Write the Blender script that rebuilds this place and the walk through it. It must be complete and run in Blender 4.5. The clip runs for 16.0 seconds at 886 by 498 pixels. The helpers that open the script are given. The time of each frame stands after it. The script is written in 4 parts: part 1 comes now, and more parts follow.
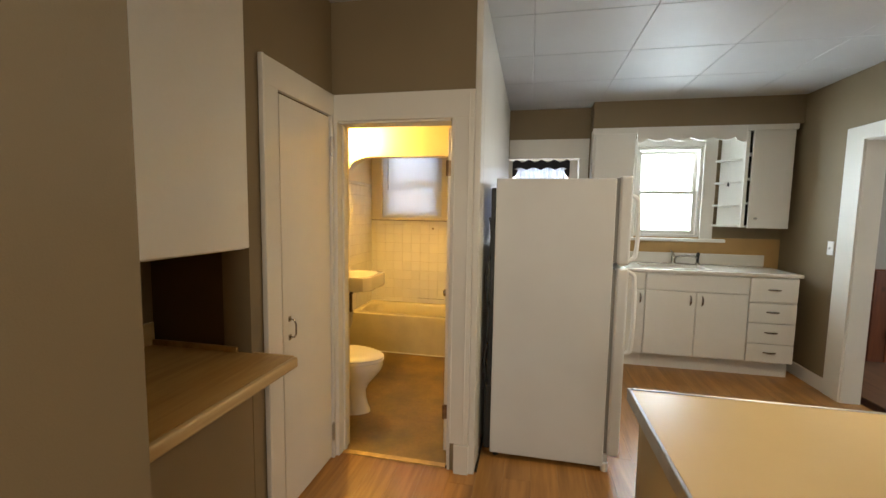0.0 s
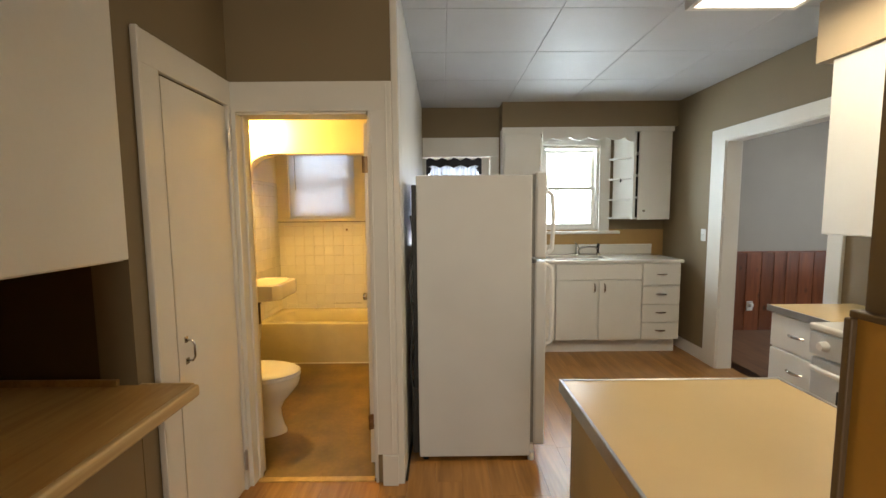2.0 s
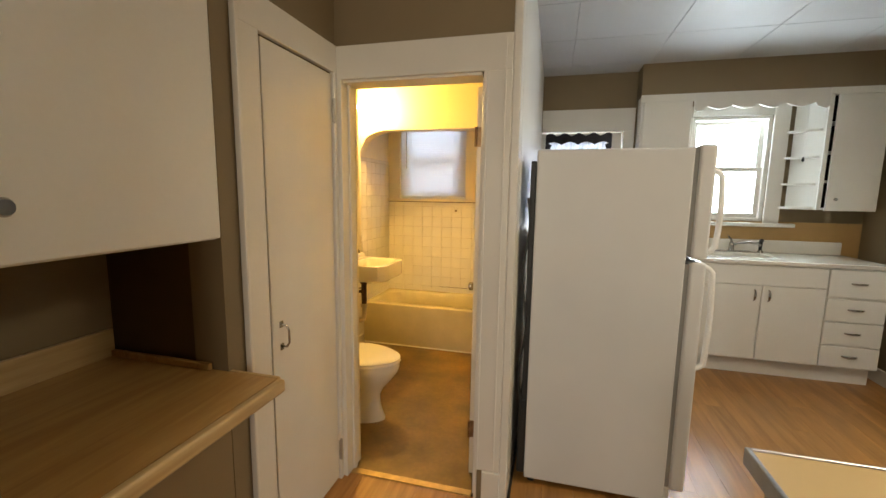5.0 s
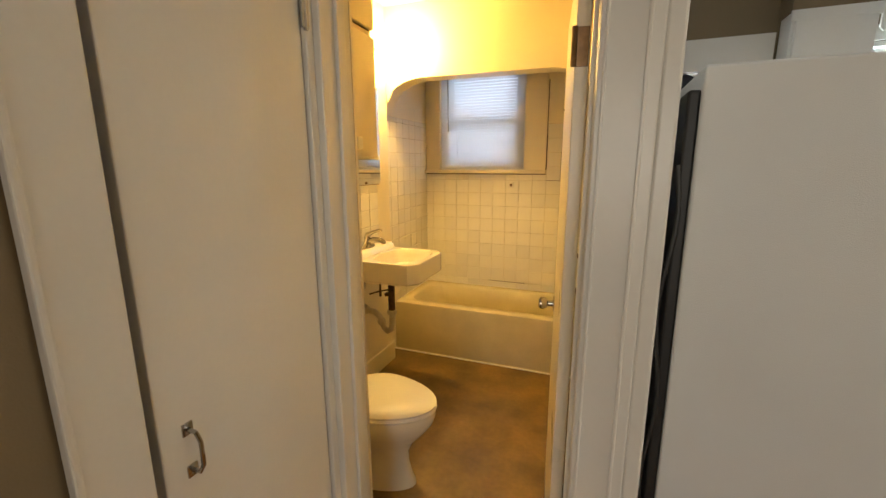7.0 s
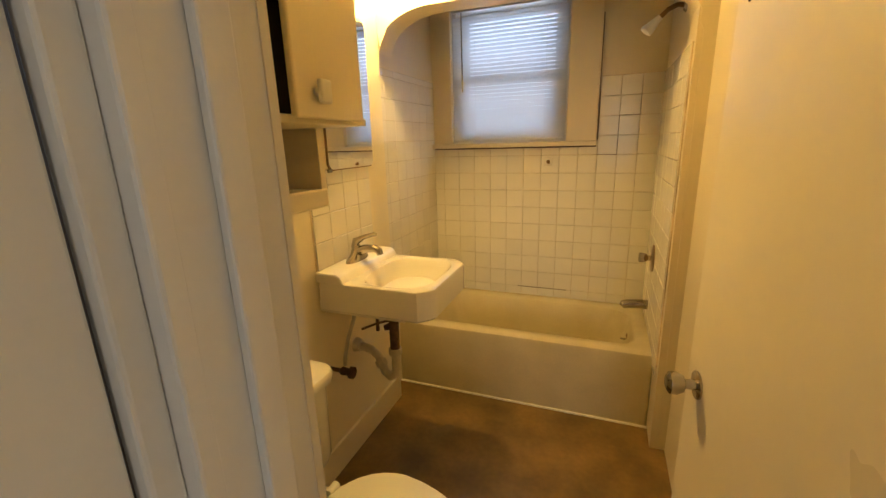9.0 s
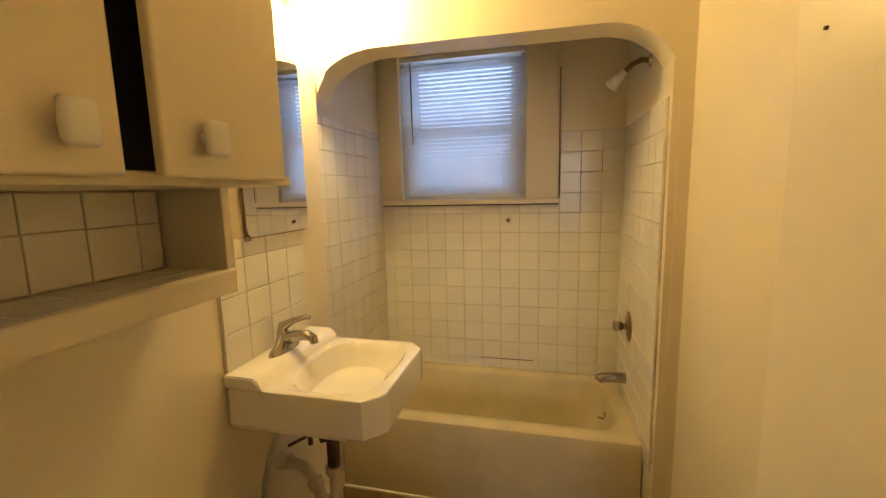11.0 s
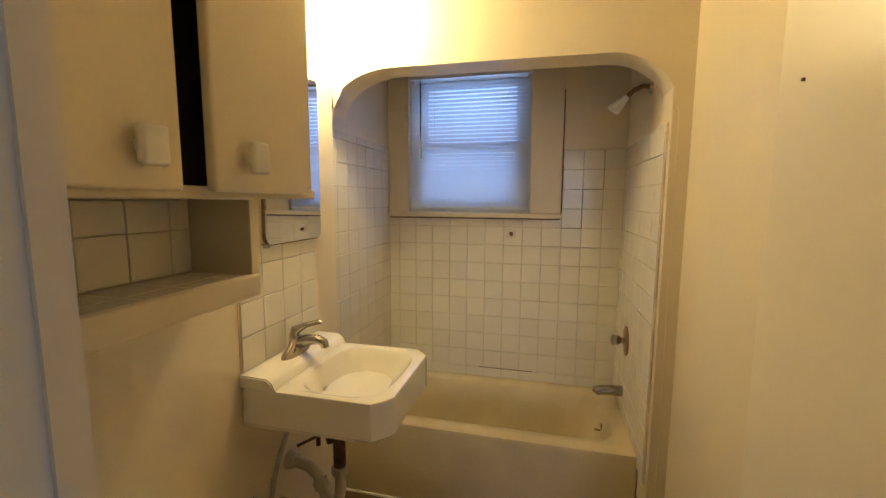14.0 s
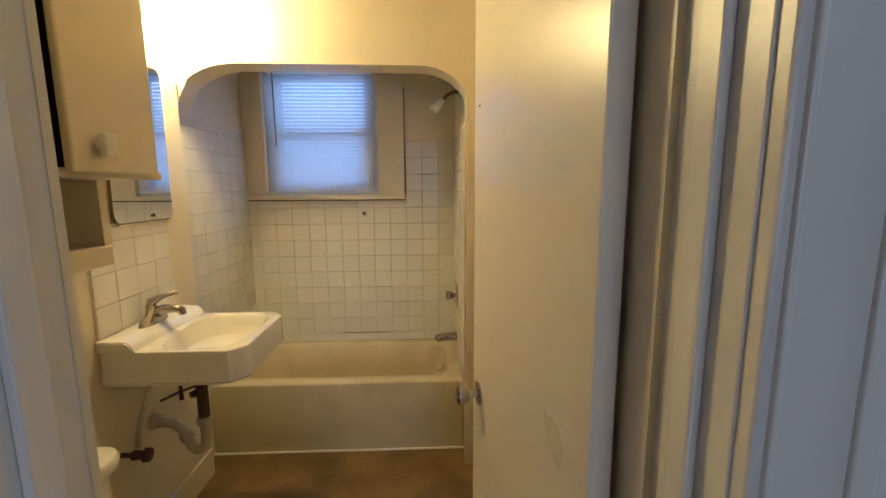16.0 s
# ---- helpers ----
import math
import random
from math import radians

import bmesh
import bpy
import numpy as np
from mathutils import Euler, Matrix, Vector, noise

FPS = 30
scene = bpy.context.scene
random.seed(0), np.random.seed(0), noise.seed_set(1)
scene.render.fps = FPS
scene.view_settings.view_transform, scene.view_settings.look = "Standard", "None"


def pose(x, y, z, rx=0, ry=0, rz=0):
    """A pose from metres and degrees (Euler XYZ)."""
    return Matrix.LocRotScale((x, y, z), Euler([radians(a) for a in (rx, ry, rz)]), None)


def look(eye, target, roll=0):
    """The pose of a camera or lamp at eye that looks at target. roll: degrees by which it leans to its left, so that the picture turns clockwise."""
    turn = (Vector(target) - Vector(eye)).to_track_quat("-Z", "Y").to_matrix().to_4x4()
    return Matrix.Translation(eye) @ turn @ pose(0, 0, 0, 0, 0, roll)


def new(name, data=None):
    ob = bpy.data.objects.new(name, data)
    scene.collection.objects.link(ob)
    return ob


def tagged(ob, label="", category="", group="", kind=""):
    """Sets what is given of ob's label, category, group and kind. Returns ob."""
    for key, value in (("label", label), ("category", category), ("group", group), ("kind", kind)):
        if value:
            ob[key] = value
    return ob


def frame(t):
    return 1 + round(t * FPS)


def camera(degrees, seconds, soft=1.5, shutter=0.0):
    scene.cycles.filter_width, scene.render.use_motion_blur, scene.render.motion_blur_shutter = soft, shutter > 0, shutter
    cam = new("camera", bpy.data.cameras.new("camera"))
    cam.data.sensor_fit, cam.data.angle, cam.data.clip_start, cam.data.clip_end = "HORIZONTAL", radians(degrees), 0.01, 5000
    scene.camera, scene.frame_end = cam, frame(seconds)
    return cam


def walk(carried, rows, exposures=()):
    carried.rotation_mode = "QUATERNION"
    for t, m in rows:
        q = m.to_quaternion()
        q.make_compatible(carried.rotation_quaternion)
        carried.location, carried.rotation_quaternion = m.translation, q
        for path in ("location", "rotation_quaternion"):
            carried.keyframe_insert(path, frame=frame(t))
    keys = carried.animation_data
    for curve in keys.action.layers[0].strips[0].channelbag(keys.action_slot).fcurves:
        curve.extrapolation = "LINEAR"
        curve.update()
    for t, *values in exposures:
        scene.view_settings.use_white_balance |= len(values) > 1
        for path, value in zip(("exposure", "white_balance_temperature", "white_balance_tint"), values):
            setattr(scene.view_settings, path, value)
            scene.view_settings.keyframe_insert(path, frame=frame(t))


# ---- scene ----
cam = camera(93.9, 16.0)
PATH = [
    (0, (0.326, 0.169, 1.477), (-0.086, 2.118, 1.298), 0.9),
    (0.5, (0.274, 0.196, 1.476), (-0.087, 2.155, 1.297), 0.6),
    (1, (0.251, 0.208, 1.472), (-0.035, 2.179, 1.289), 0.4),
    (1.5, (0.252, 0.226, 1.471), (0.073, 2.21, 1.286), 0.1),
    (2, (0.266, 0.252, 1.47), (0.272, 2.244, 1.29), -0.5),
    (2.5, (0.293, 0.267, 1.473), (0.428, 2.254, 1.297), -0.7),
    (3, (0.284, 0.272, 1.47), (0.444, 2.257, 1.283), -0.4),
    (3.5, (0.267, 0.274, 1.467), (0.344, 2.262, 1.259), 0.3),
    (4, (0.246, 0.315, 1.457), (0.167, 2.3, 1.225), 0.8),
    (4.5, (0.217, 0.44, 1.467), (-0.08, 2.402, 1.215), 1.1),
    (4.7, (0.219, 0.491, 1.468), (-0.184, 2.433, 1.208), 1.1),
    (6.8, (-0.049, 1.349, 1.459), (-0.738, 3.188, 1.083), -0.1),
    (7, (-0.069, 1.431, 1.455), (-0.774, 3.258, 1.051), -0.2),
    (7.5, (-0.188, 1.618, 1.454), (-0.859, 3.464, 1.074), -1.0),
    (8, (-0.304, 1.803, 1.457), (-0.936, 3.662, 1.076), -1.7),
    (8.5, (-0.376, 2.0, 1.465), (-1.095, 3.832, 1.105), -1.2),
    (9, (-0.455, 2.172, 1.426), (-1.16, 3.974, 0.92), -1.7),
    (9.5, (-0.529, 2.298, 1.426), (-1.096, 4.151, 0.931), -2.6),
    (10, (-0.57, 2.385, 1.436), (-1.042, 4.285, 1.026), -2.2),
    (10.2, (-0.573, 2.42, 1.45), (-1.037, 4.334, 1.098), -2.0),
    (12.5, (-0.615, 2.498, 1.462), (-1.139, 4.411, 1.201), 0.2),
    (13, (-0.625, 2.478, 1.462), (-1.16, 4.387, 1.196), 0.4),
    (13.5, (-0.629, 2.467, 1.464), (-1.145, 4.382, 1.208), 0.6),
    (14, (-0.596, 2.404, 1.475), (-1.069, 4.333, 1.24), 0.3),
    (14.5, (-0.56, 2.336, 1.487), (-0.942, 4.288, 1.272), -0.3),
    (15, (-0.502, 2.286, 1.476), (-0.736, 4.259, 1.25), -0.7),
    (15.5, (-0.435, 2.188, 1.47), (-0.544, 4.17, 1.223), -0.7),
    (16, (-0.371, 2.056, 1.449), (-0.292, 4.033, 1.155), -0.3),
]
walk(cam, [(t, look(eye, target, roll)) for t, eye, target, roll in PATH],
     exposures=[(0.0, 0.14, 6750, 11), (3.8, 0.16, 6750, 11), (4.6, 0.24, 6750, 11), (7.0, 0.05, 6300, 11), (7.5, -0.15, 6100, 11), (8.0, -0.3, 5950, 12), (9.0, -0.3, 5850, 11), (10.2, -0.4, 5450, 12), (12.5, -0.57, 4550, 15), (14.8, -0.68, 4400, 15), (16.0, -0.52, 4300, 14)])

# ---- light ----
world = bpy.data.worlds.new("sky")
scene.world = world
world.use_nodes = True
wn = world.node_tree.nodes
sky = wn.new("ShaderNodeTexSky")
sky.sky_type, sky.sun_disc, sky.sun_elevation, sky.sun_rotation = "NISHITA", False, radians(40), radians(200)
wn["Background"].inputs["Strength"].default_value = 0.1
world.node_tree.links.new(sky.outputs["Color"], wn["Background"].inputs["Color"])
sun = new("sun", bpy.data.lights.new("sun", "SUN"))
sun.data.energy, sun.data.angle, sun.data.color = 1.0, radians(12), (1, 0.97, 0.92)
sun.matrix_world = look((4, -8, 10), (0, 0, 0))


def area(name, m, w, h, power, color):
    la = new(name, bpy.data.lights.new(name, "AREA"))
    la.data.shape, la.data.size, la.data.size_y = "RECTANGLE", w, h
    la.data.energy, la.data.color = power, color
    la.matrix_world = m
    return la


area("kitchen_daylight", look((1.73, 5.12, 1.72), (1.65, 0, 0.9)), 0.62, 0.9, 21, (0.72, 0.90, 1.0))
# added fill lamp, out of view, lights the dining room wall
area("dining_fill_light", look((5.9, 3.4, 1.6), (2.8, 3.7, 1.1)), 1.2, 1.3, 11, (0.86, 0.94, 1.0))
area("bath_daylight", look((-1.05, 5.6, 1.88), (-1.04, 2, 1.6)), 1.2, 1.2, 22, (0.62, 0.78, 1.0))
area("fluorescent_light", pose(1.90, 1.99, 2.525), 0.55, 1.15, 17, (1.0, 0.85, 0.60))
# added fill lamp behind the camera, brightens the fridge side and closet door
area("south_fill_light", look((0.3, -1.72, 1.55), (0.1, 3, 1.1)), 1.1, 1.2, 29, (1.0, 0.92, 0.77))
bulb = new("vanity_bulb_light", bpy.data.lights.new("vanity_bulb_light", "POINT"))
bulb.data.energy, bulb.data.color, bulb.data.shadow_soft_size = 60, (1.0, 0.615, 0.155), 0.045
bulb.location = (-1.33, 3.87, 2.17)

# ---- materials ----


def mat(name, color, rough=0.5, vary=0.06, scale=6.0, bump=0.0, metal=0.0, fine=120.0, per_piece=0.0, stretch=(1, 1, 1), coat=0.0, rvar=0.05):
    """A painted, glazed or metal surface: two scales of tone, a fine relief."""
    m = bpy.data.materials.new(name)
    m.use_nodes = True
    nt = m.node_tree
    n, ln = nt.nodes, nt.links.new
    b = n["Principled BSDF"]
    b.inputs["Metallic"].default_value = metal
    b.inputs["Coat Weight"].default_value = coat
    tc, mp = n.new("ShaderNodeTexCoord"), n.new("ShaderNodeMapping")
    mp.inputs["Scale"].default_value = stretch
    ln(tc.outputs["Object"], mp.inputs["Vector"])
    big, small = n.new("ShaderNodeTexNoise"), n.new("ShaderNodeTexNoise")
    big.inputs["Scale"].default_value, big.inputs["Detail"].default_value = scale, 4
    small.inputs["Scale"].default_value, small.inputs["Detail"].default_value = fine, 3
    for q in (big, small):
        ln(mp.outputs["Vector"], q.inputs["Vector"])
    ramp = n.new("ShaderNodeMapRange")
    ramp.inputs["From Min"].default_value, ramp.inputs["From Max"].default_value = 0.3, 0.7
    ramp.inputs["To Min"].default_value, ramp.inputs["To Max"].default_value = 1 - vary, 1 + vary
    ln(big.outputs["Fac"], ramp.inputs["Value"])
    fac = ramp.outputs["Result"]
    ramp2 = n.new("ShaderNodeMapRange")
    ramp2.inputs["To Min"].default_value, ramp2.inputs["To Max"].default_value = 1 - vary * 0.6, 1 + vary * 0.6
    ln(small.outputs["Fac"], ramp2.inputs["Value"])
    mul = n.new("ShaderNodeMath")
    mul.operation = "MULTIPLY"
    ln(fac, mul.inputs[0]), ln(ramp2.outputs["Result"], mul.inputs[1])
    fac = mul.outputs[0]
    if per_piece:
        oi, r3, m3 = n.new("ShaderNodeObjectInfo"), n.new("ShaderNodeMapRange"), n.new("ShaderNodeMath")
        r3.inputs["To Min"].default_value, r3.inputs["To Max"].default_value = 1 - per_piece, 1 + per_piece
        m3.operation = "MULTIPLY"
        ln(oi.outputs["Random"], r3.inputs["Value"]), ln(fac, m3.inputs[0]), ln(r3.outputs["Result"], m3.inputs[1])
        fac = m3.outputs[0]
    vm = n.new("ShaderNodeVectorMath")
    vm.operation = "SCALE"
    vm.inputs[0].default_value = color
    ln(fac, vm.inputs["Scale"])
    ln(vm.outputs["Vector"], b.inputs["Base Color"])
    rr = n.new("ShaderNodeMapRange")
    rr.inputs["To Min"].default_value, rr.inputs["To Max"].default_value = max(0.02, rough - rvar), min(1, rough + rvar)
    ln(big.outputs["Fac"], rr.inputs["Value"]), ln(rr.outputs["Result"], b.inputs["Roughness"])
    if bump:
        bp = n.new("ShaderNodeBump")
        bp.inputs["Strength"].default_value, bp.inputs["Distance"].default_value = bump, 0.002
        ln(small.outputs["Fac"], bp.inputs["Height"]), ln(bp.outputs["Normal"], b.inputs["Normal"])
    return m


def wood(name, dark, light, rough=0.4, scale=(14, 1.2, 14), per_piece=0.0, bump=0.15, knots=False):
    """Grain along the local y axis, from two tones."""
    m = bpy.data.materials.new(name)
    m.use_nodes = True
    nt = m.node_tree
    n, ln = nt.nodes, nt.links.new
    b = n["Principled BSDF"]
    b.inputs["Roughness"].default_value = rough
    tc, mp, oi = n.new("ShaderNodeTexCoord"), n.new("ShaderNodeMapping"), n.new("ShaderNodeObjectInfo")
    mp.inputs["Scale"].default_value = scale
    off = n.new("ShaderNodeMath")
    off.operation, off.inputs[1].default_value = "MULTIPLY", 37.0
    ln(oi.outputs["Random"], off.inputs[0])
    add = n.new("ShaderNodeVectorMath")
    ln(tc.outputs["Object"], add.inputs[0]), ln(off.outputs[0], add.inputs[1]), ln(add.outputs[0], mp.inputs["Vector"])
    no, fi = n.new("ShaderNodeTexNoise"), n.new("ShaderNodeTexNoise")
    no.inputs["Scale"].default_value, no.inputs["Detail"].default_value, no.inputs["Distortion"].default_value = 1.0, 6, 1.2
    fi.inputs["Scale"].default_value, fi.inputs["Detail"].default_value = 6.0, 4
    ln(mp.outputs["Vector"], no.inputs["Vector"]), ln(mp.outputs["Vector"], fi.inputs["Vector"])
    mx = n.new("ShaderNodeMath")
    mx.operation, mx.inputs[1].default_value = "MULTIPLY_ADD", 0.35
    ln(fi.outputs["Fac"], mx.inputs[0]), ln(no.outputs["Fac"], mx.inputs[2])
    cr = n.new("ShaderNodeValToRGB")
    cr.color_ramp.elements[0].position, cr.color_ramp.elements[0].color = 0.42, (*dark, 1)
    cr.color_ramp.elements[1].position, cr.color_ramp.elements[1].color = 0.85, (*light, 1)
    ln(mx.outputs[0], cr.inputs["Fac"])
    col = cr.outputs["Color"]
    if knots:
        vo, km, kr = n.new("ShaderNodeTexVoronoi"), n.new("ShaderNodeMapping"), n.new("ShaderNodeMapRange")
        km.inputs["Scale"].default_value = (5, 5, 3.2)
        vo.inputs["Scale"].default_value = 1.0
        kr.inputs["From Min"].default_value, kr.inputs["From Max"].default_value = 0.06, 0.16
        kr.inputs["To Min"].default_value, kr.inputs["To Max"].default_value = 0.3, 1.0
        ks = n.new("ShaderNodeVectorMath")
        ks.operation = "SCALE"
        ln(add.outputs[0], km.inputs["Vector"]), ln(km.outputs["Vector"], vo.inputs["Vector"])
        ln(vo.outputs["Distance"], kr.inputs["Value"]), ln(col, ks.inputs[0]), ln(kr.outputs["Result"], ks.inputs["Scale"])
        col = ks.outputs[0]
    if per_piece:
        r3, sc = n.new("ShaderNodeMapRange"), n.new("ShaderNodeVectorMath")
        sc.operation = "SCALE"
        r3.inputs["To Min"].default_value, r3.inputs["To Max"].default_value = 1 - per_piece, 1 + per_piece
        ln(oi.outputs["Random"], r3.inputs["Value"]), ln(col, sc.inputs[0]), ln(r3.outputs["Result"], sc.inputs["Scale"])
        col = sc.outputs[0]
    ln(col, b.inputs["Base Color"])
    bp = n.new("ShaderNodeBump")
    bp.inputs["Strength"].default_value, bp.inputs["Distance"].default_value = bump, 0.001
    ln(fi.outputs["Fac"], bp.inputs["Height"]), ln(bp.outputs["Normal"], b.inputs["Normal"])
    return m


def glow(name, color, strength):
    m = bpy.data.materials.new(name)
    m.use_nodes = True
    b = m.node_tree.nodes["Principled BSDF"]
    b.inputs["Base Color"].default_value = (*color, 1)
    b.inputs["Emission Color"].default_value, b.inputs["Emission Strength"].default_value = (*color, 1), strength
    return m


def clear_glass(name):
    m = bpy.data.materials.new(name)
    m.use_nodes = True
    b = m.node_tree.nodes["Principled BSDF"]
    b.inputs["Transmission Weight"].default_value, b.inputs["Roughness"].default_value, b.inputs["IOR"].default_value = 1.0, 0.02, 1.1
    return m


TAUPE = mat("taupe_wall_paint", (0.235, 0.178, 0.100), 0.62, 0.04, 2.0, 0.25, fine=220)
WHITE = mat("white_trim_paint", (0.74, 0.72, 0.66), 0.34, 0.035, 3.0, 0.12, fine=90)
CREAM = mat("cream_bathroom_paint", (0.72, 0.645, 0.47), 0.30, 0.04, 2.0, 0.15, fine=110)
DOORPAINT = mat("glossy_cream_door_paint", (0.76, 0.70, 0.57), 0.30, 0.03, 2.5, 0.45, fine=22, rvar=0.10)
CABWHITE = mat("white_cabinet_enamel", (0.78, 0.77, 0.72), 0.36, 0.03, 2.5, 0.12, fine=70)
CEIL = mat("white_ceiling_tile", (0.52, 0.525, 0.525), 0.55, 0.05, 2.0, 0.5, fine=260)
FRIDGE = mat("white_pebbled_steel", (0.64, 0.65, 0.645), 0.36, 0.03, 3.0, 0.4, fine=420)
PLASTIC = mat("white_plastic", (0.78, 0.77, 0.74), 0.35, 0.02)
PORCELAIN = mat("white_porcelain", (0.74, 0.71, 0.64), 0.10, 0.015, 3.0, coat=0.4)
TUBMAT = mat("worn_tub_enamel", (0.58, 0.51, 0.31), 0.20, 0.10, 4.0)
TILE = mat("white_glazed_tile", (0.74, 0.71, 0.64), 0.18, 0.02, 8.0, 0.0, per_piece=0.035)
GROUT = mat("brown_grout", (0.54, 0.44, 0.30), 0.85, 0.5, 7.0, 0.3)
BATHFLOOR = mat("brown_vinyl_floor", (0.18, 0.113, 0.030), 0.45, 0.38, 4.0, 0.2, fine=40)
CHROME = mat("worn_chrome", (0.42, 0.40, 0.37), 0.12, 0.05, 20, metal=1.0)
BRONZE = mat("tarnished_brass", (0.20, 0.12, 0.06), 0.38, 0.25, 30, metal=0.8)
# dark rust, used too for the shadow line painted under the window sill
RUST_AND_SHADOW = mat("rust_and_sill_shadow", (0.09, 0.05, 0.03), 0.7, 0.4, 40, 0.5, metal=0.3)
BLACK = mat("black_plastic", (0.012, 0.012, 0.012), 0.5, 0.2, 8)
# near-black stand-in for shade inside cabinets; also a toe kick and joint backing
DARK = mat("near_black_shade_and_backing", (0.02, 0.016, 0.012), 0.9, 0.2, 8)
LAMINATE = mat("tan_laminate", (0.69, 0.50, 0.24), 0.24, 0.015, 5, 0.03, rvar=0.008)
PANEL = mat("tan_side_panel", (0.43, 0.35, 0.20), 0.5, 0.05, 4)
ORANGE = mat("ochre_painted_panel", (0.36, 0.185, 0.026), 0.5, 0.08, 3, 0.1)
OCHRE = mat("ochre_backsplash_paint", (0.44, 0.27, 0.10), 0.5, 0.08, 5)
TANWALL = mat("tan_soffit_paint", (0.50, 0.39, 0.25), 0.6, 0.04, 3, 0.2)
BROWN = mat("dark_brown", (0.095, 0.058, 0.026), 0.55, 0.06, 3, 0.15)
STEEL = mat("brushed_steel_edge", (0.42, 0.41, 0.40), 0.30, 0.08, 30, metal=1.0)
GREYROOM = mat("grey_dining_paint", (0.36, 0.33, 0.28), 0.6, 0.04, 2, 0.2)
SHELFWOOD = wood("wood_grain_laminate", (0.34, 0.18, 0.05), (0.50, 0.31, 0.11), 0.35)
SHELFEDGE = wood("wood_grain_edge", (0.42, 0.28, 0.12), (0.60, 0.44, 0.22), 0.35)
PLANK = wood("oak_vinyl_plank", (0.23, 0.10, 0.022), (0.44, 0.215, 0.062), 0.30, (11, 0.9, 11), per_piece=0.10)
PINE = wood("stained_knotty_pine", (0.10, 0.026, 0.010), (0.25, 0.075, 0.025), 0.35, (9, 9, 0.8), per_piece=0.2, knots=True)
CAULK = mat("white_caulk", (0.80, 0.76, 0.66), 0.5, 0.1, 30)
GLASS = clear_glass("window_glass")
GLOWDAY = glow("overcast_daylight", (0.86, 0.93, 1.0), 6.5)
GLOWBATH = glow("shaded_daylight", (0.62, 0.74, 1.0), 1.25)
GLOWTUBE = glow("fluorescent_diffuser", (1.0, 0.93, 0.80), 3.0)
GLOWBULB = glow("bulb_glass", (1.0, 0.72, 0.32), 25.0)
NAVY = mat("dark_printed_curtain", (0.022, 0.022, 0.03), 0.8, 0.3, 20)
SHEER = mat("white_curtain", (0.75, 0.78, 0.85), 0.7, 0.1, 20)
MIRROR = mat("mirror_glass", (0.86, 0.86, 0.86), 0.02, 0.0, metal=1.0)
MIRROR.node_tree.nodes["Principled BSDF"].inputs["Roughness"].links and MIRROR.node_tree.links.remove(MIRROR.node_tree.nodes["Principled BSDF"].inputs["Roughness"].links[0])
MIRROR.node_tree.nodes["Principled BSDF"].inputs["Roughness"].default_value = 0.015
BLIND = bpy.data.materials.new("white_blind_slat")
BLIND.use_nodes = True
bn = BLIND.node_tree.nodes
tr, df, ms = bn.new("ShaderNodeBsdfTranslucent"), bn.new("ShaderNodeBsdfDiffuse"), bn.new("ShaderNodeMixShader")
tr.inputs["Color"].default_value = df.inputs["Color"].default_value = (0.78, 0.78, 0.78, 1)
ms.inputs[0].default_value = 0.5
BLIND.node_tree.links.new(df.outputs[0], ms.inputs[1])
BLIND.node_tree.links.new(tr.outputs[0], ms.inputs[2])
BLIND.node_tree.links.new(ms.outputs[0], bn["Material Output"].inputs["Surface"])

# ---- mesh helpers ----


def finish(name, bm, material, parent=None, smooth=False):
    bmesh.ops.recalc_face_normals(bm, faces=bm.faces)
    me = bpy.data.meshes.new(name)
    bm.to_mesh(me)
    bm.free()
    me.materials.append(material)
    if smooth:
        for p in me.polygons:
            p.use_smooth = True
        me.set_sharp_from_angle(angle=radians(40))
    ob = new(name, me)
    ob.parent = parent
    return ob


def part(name, bm, material, parent, label="", smooth=False):
    return tagged(finish(name, bm, material, parent, smooth), label)


def add_box(bm, x0, x1, y0, y1, z0, z1, bevel=0.0, segments=2):
    m = Matrix.LocRotScale(((x0 + x1) / 2, (y0 + y1) / 2, (z0 + z1) / 2), None, (abs(x1 - x0), abs(y1 - y0), abs(z1 - z0)))
    vs = bmesh.ops.create_cube(bm, size=1, matrix=m)["verts"]
    if bevel:
        es = list({e for v in vs for e in v.link_edges})
        bmesh.ops.bevel(bm, geom=es, offset=bevel, segments=segments, affect="EDGES", profile=0.5)
    return bm


def box(x0, x1, y0, y1, z0, z1, bevel=0.0, segments=2):
    return add_box(bmesh.new(), x0, x1, y0, y1, z0, z1, bevel, segments)


def add_tube(bm, points, radius, sides=12, caps=True):
    """A round bar along a line of points; radius may be a list."""
    pts = [Vector(p) for p in points]
    rad = radius if isinstance(radius, (list, tuple)) else [radius] * len(pts)
    rings, side = [], None
    for i, p in enumerate(pts):
        d = (pts[min(i + 1, len(pts) - 1)] - pts[max(i - 1, 0)]).normalized()
        if side is None:
            side = d.cross(Vector((0.31, 0.17, 0.93))).normalized()
        side = (side - d * side.dot(d)).normalized()
        up = d.cross(side)
        rings.append([bm.verts.new(p + rad[i] * (math.cos(a) * side + math.sin(a) * up)) for a in [2 * math.pi * k / sides for k in range(sides)]])
    for a, b in zip(rings, rings[1:]):
        for k in range(sides):
            bm.faces.new((a[k], a[(k + 1) % sides], b[(k + 1) % sides], b[k]))
    if caps:
        bm.faces.new(rings[0]), bm.faces.new(rings[-1])
    return bm


def tube(points, radius, sides=12, caps=True):
    return add_tube(bmesh.new(), points, radius, sides, caps)


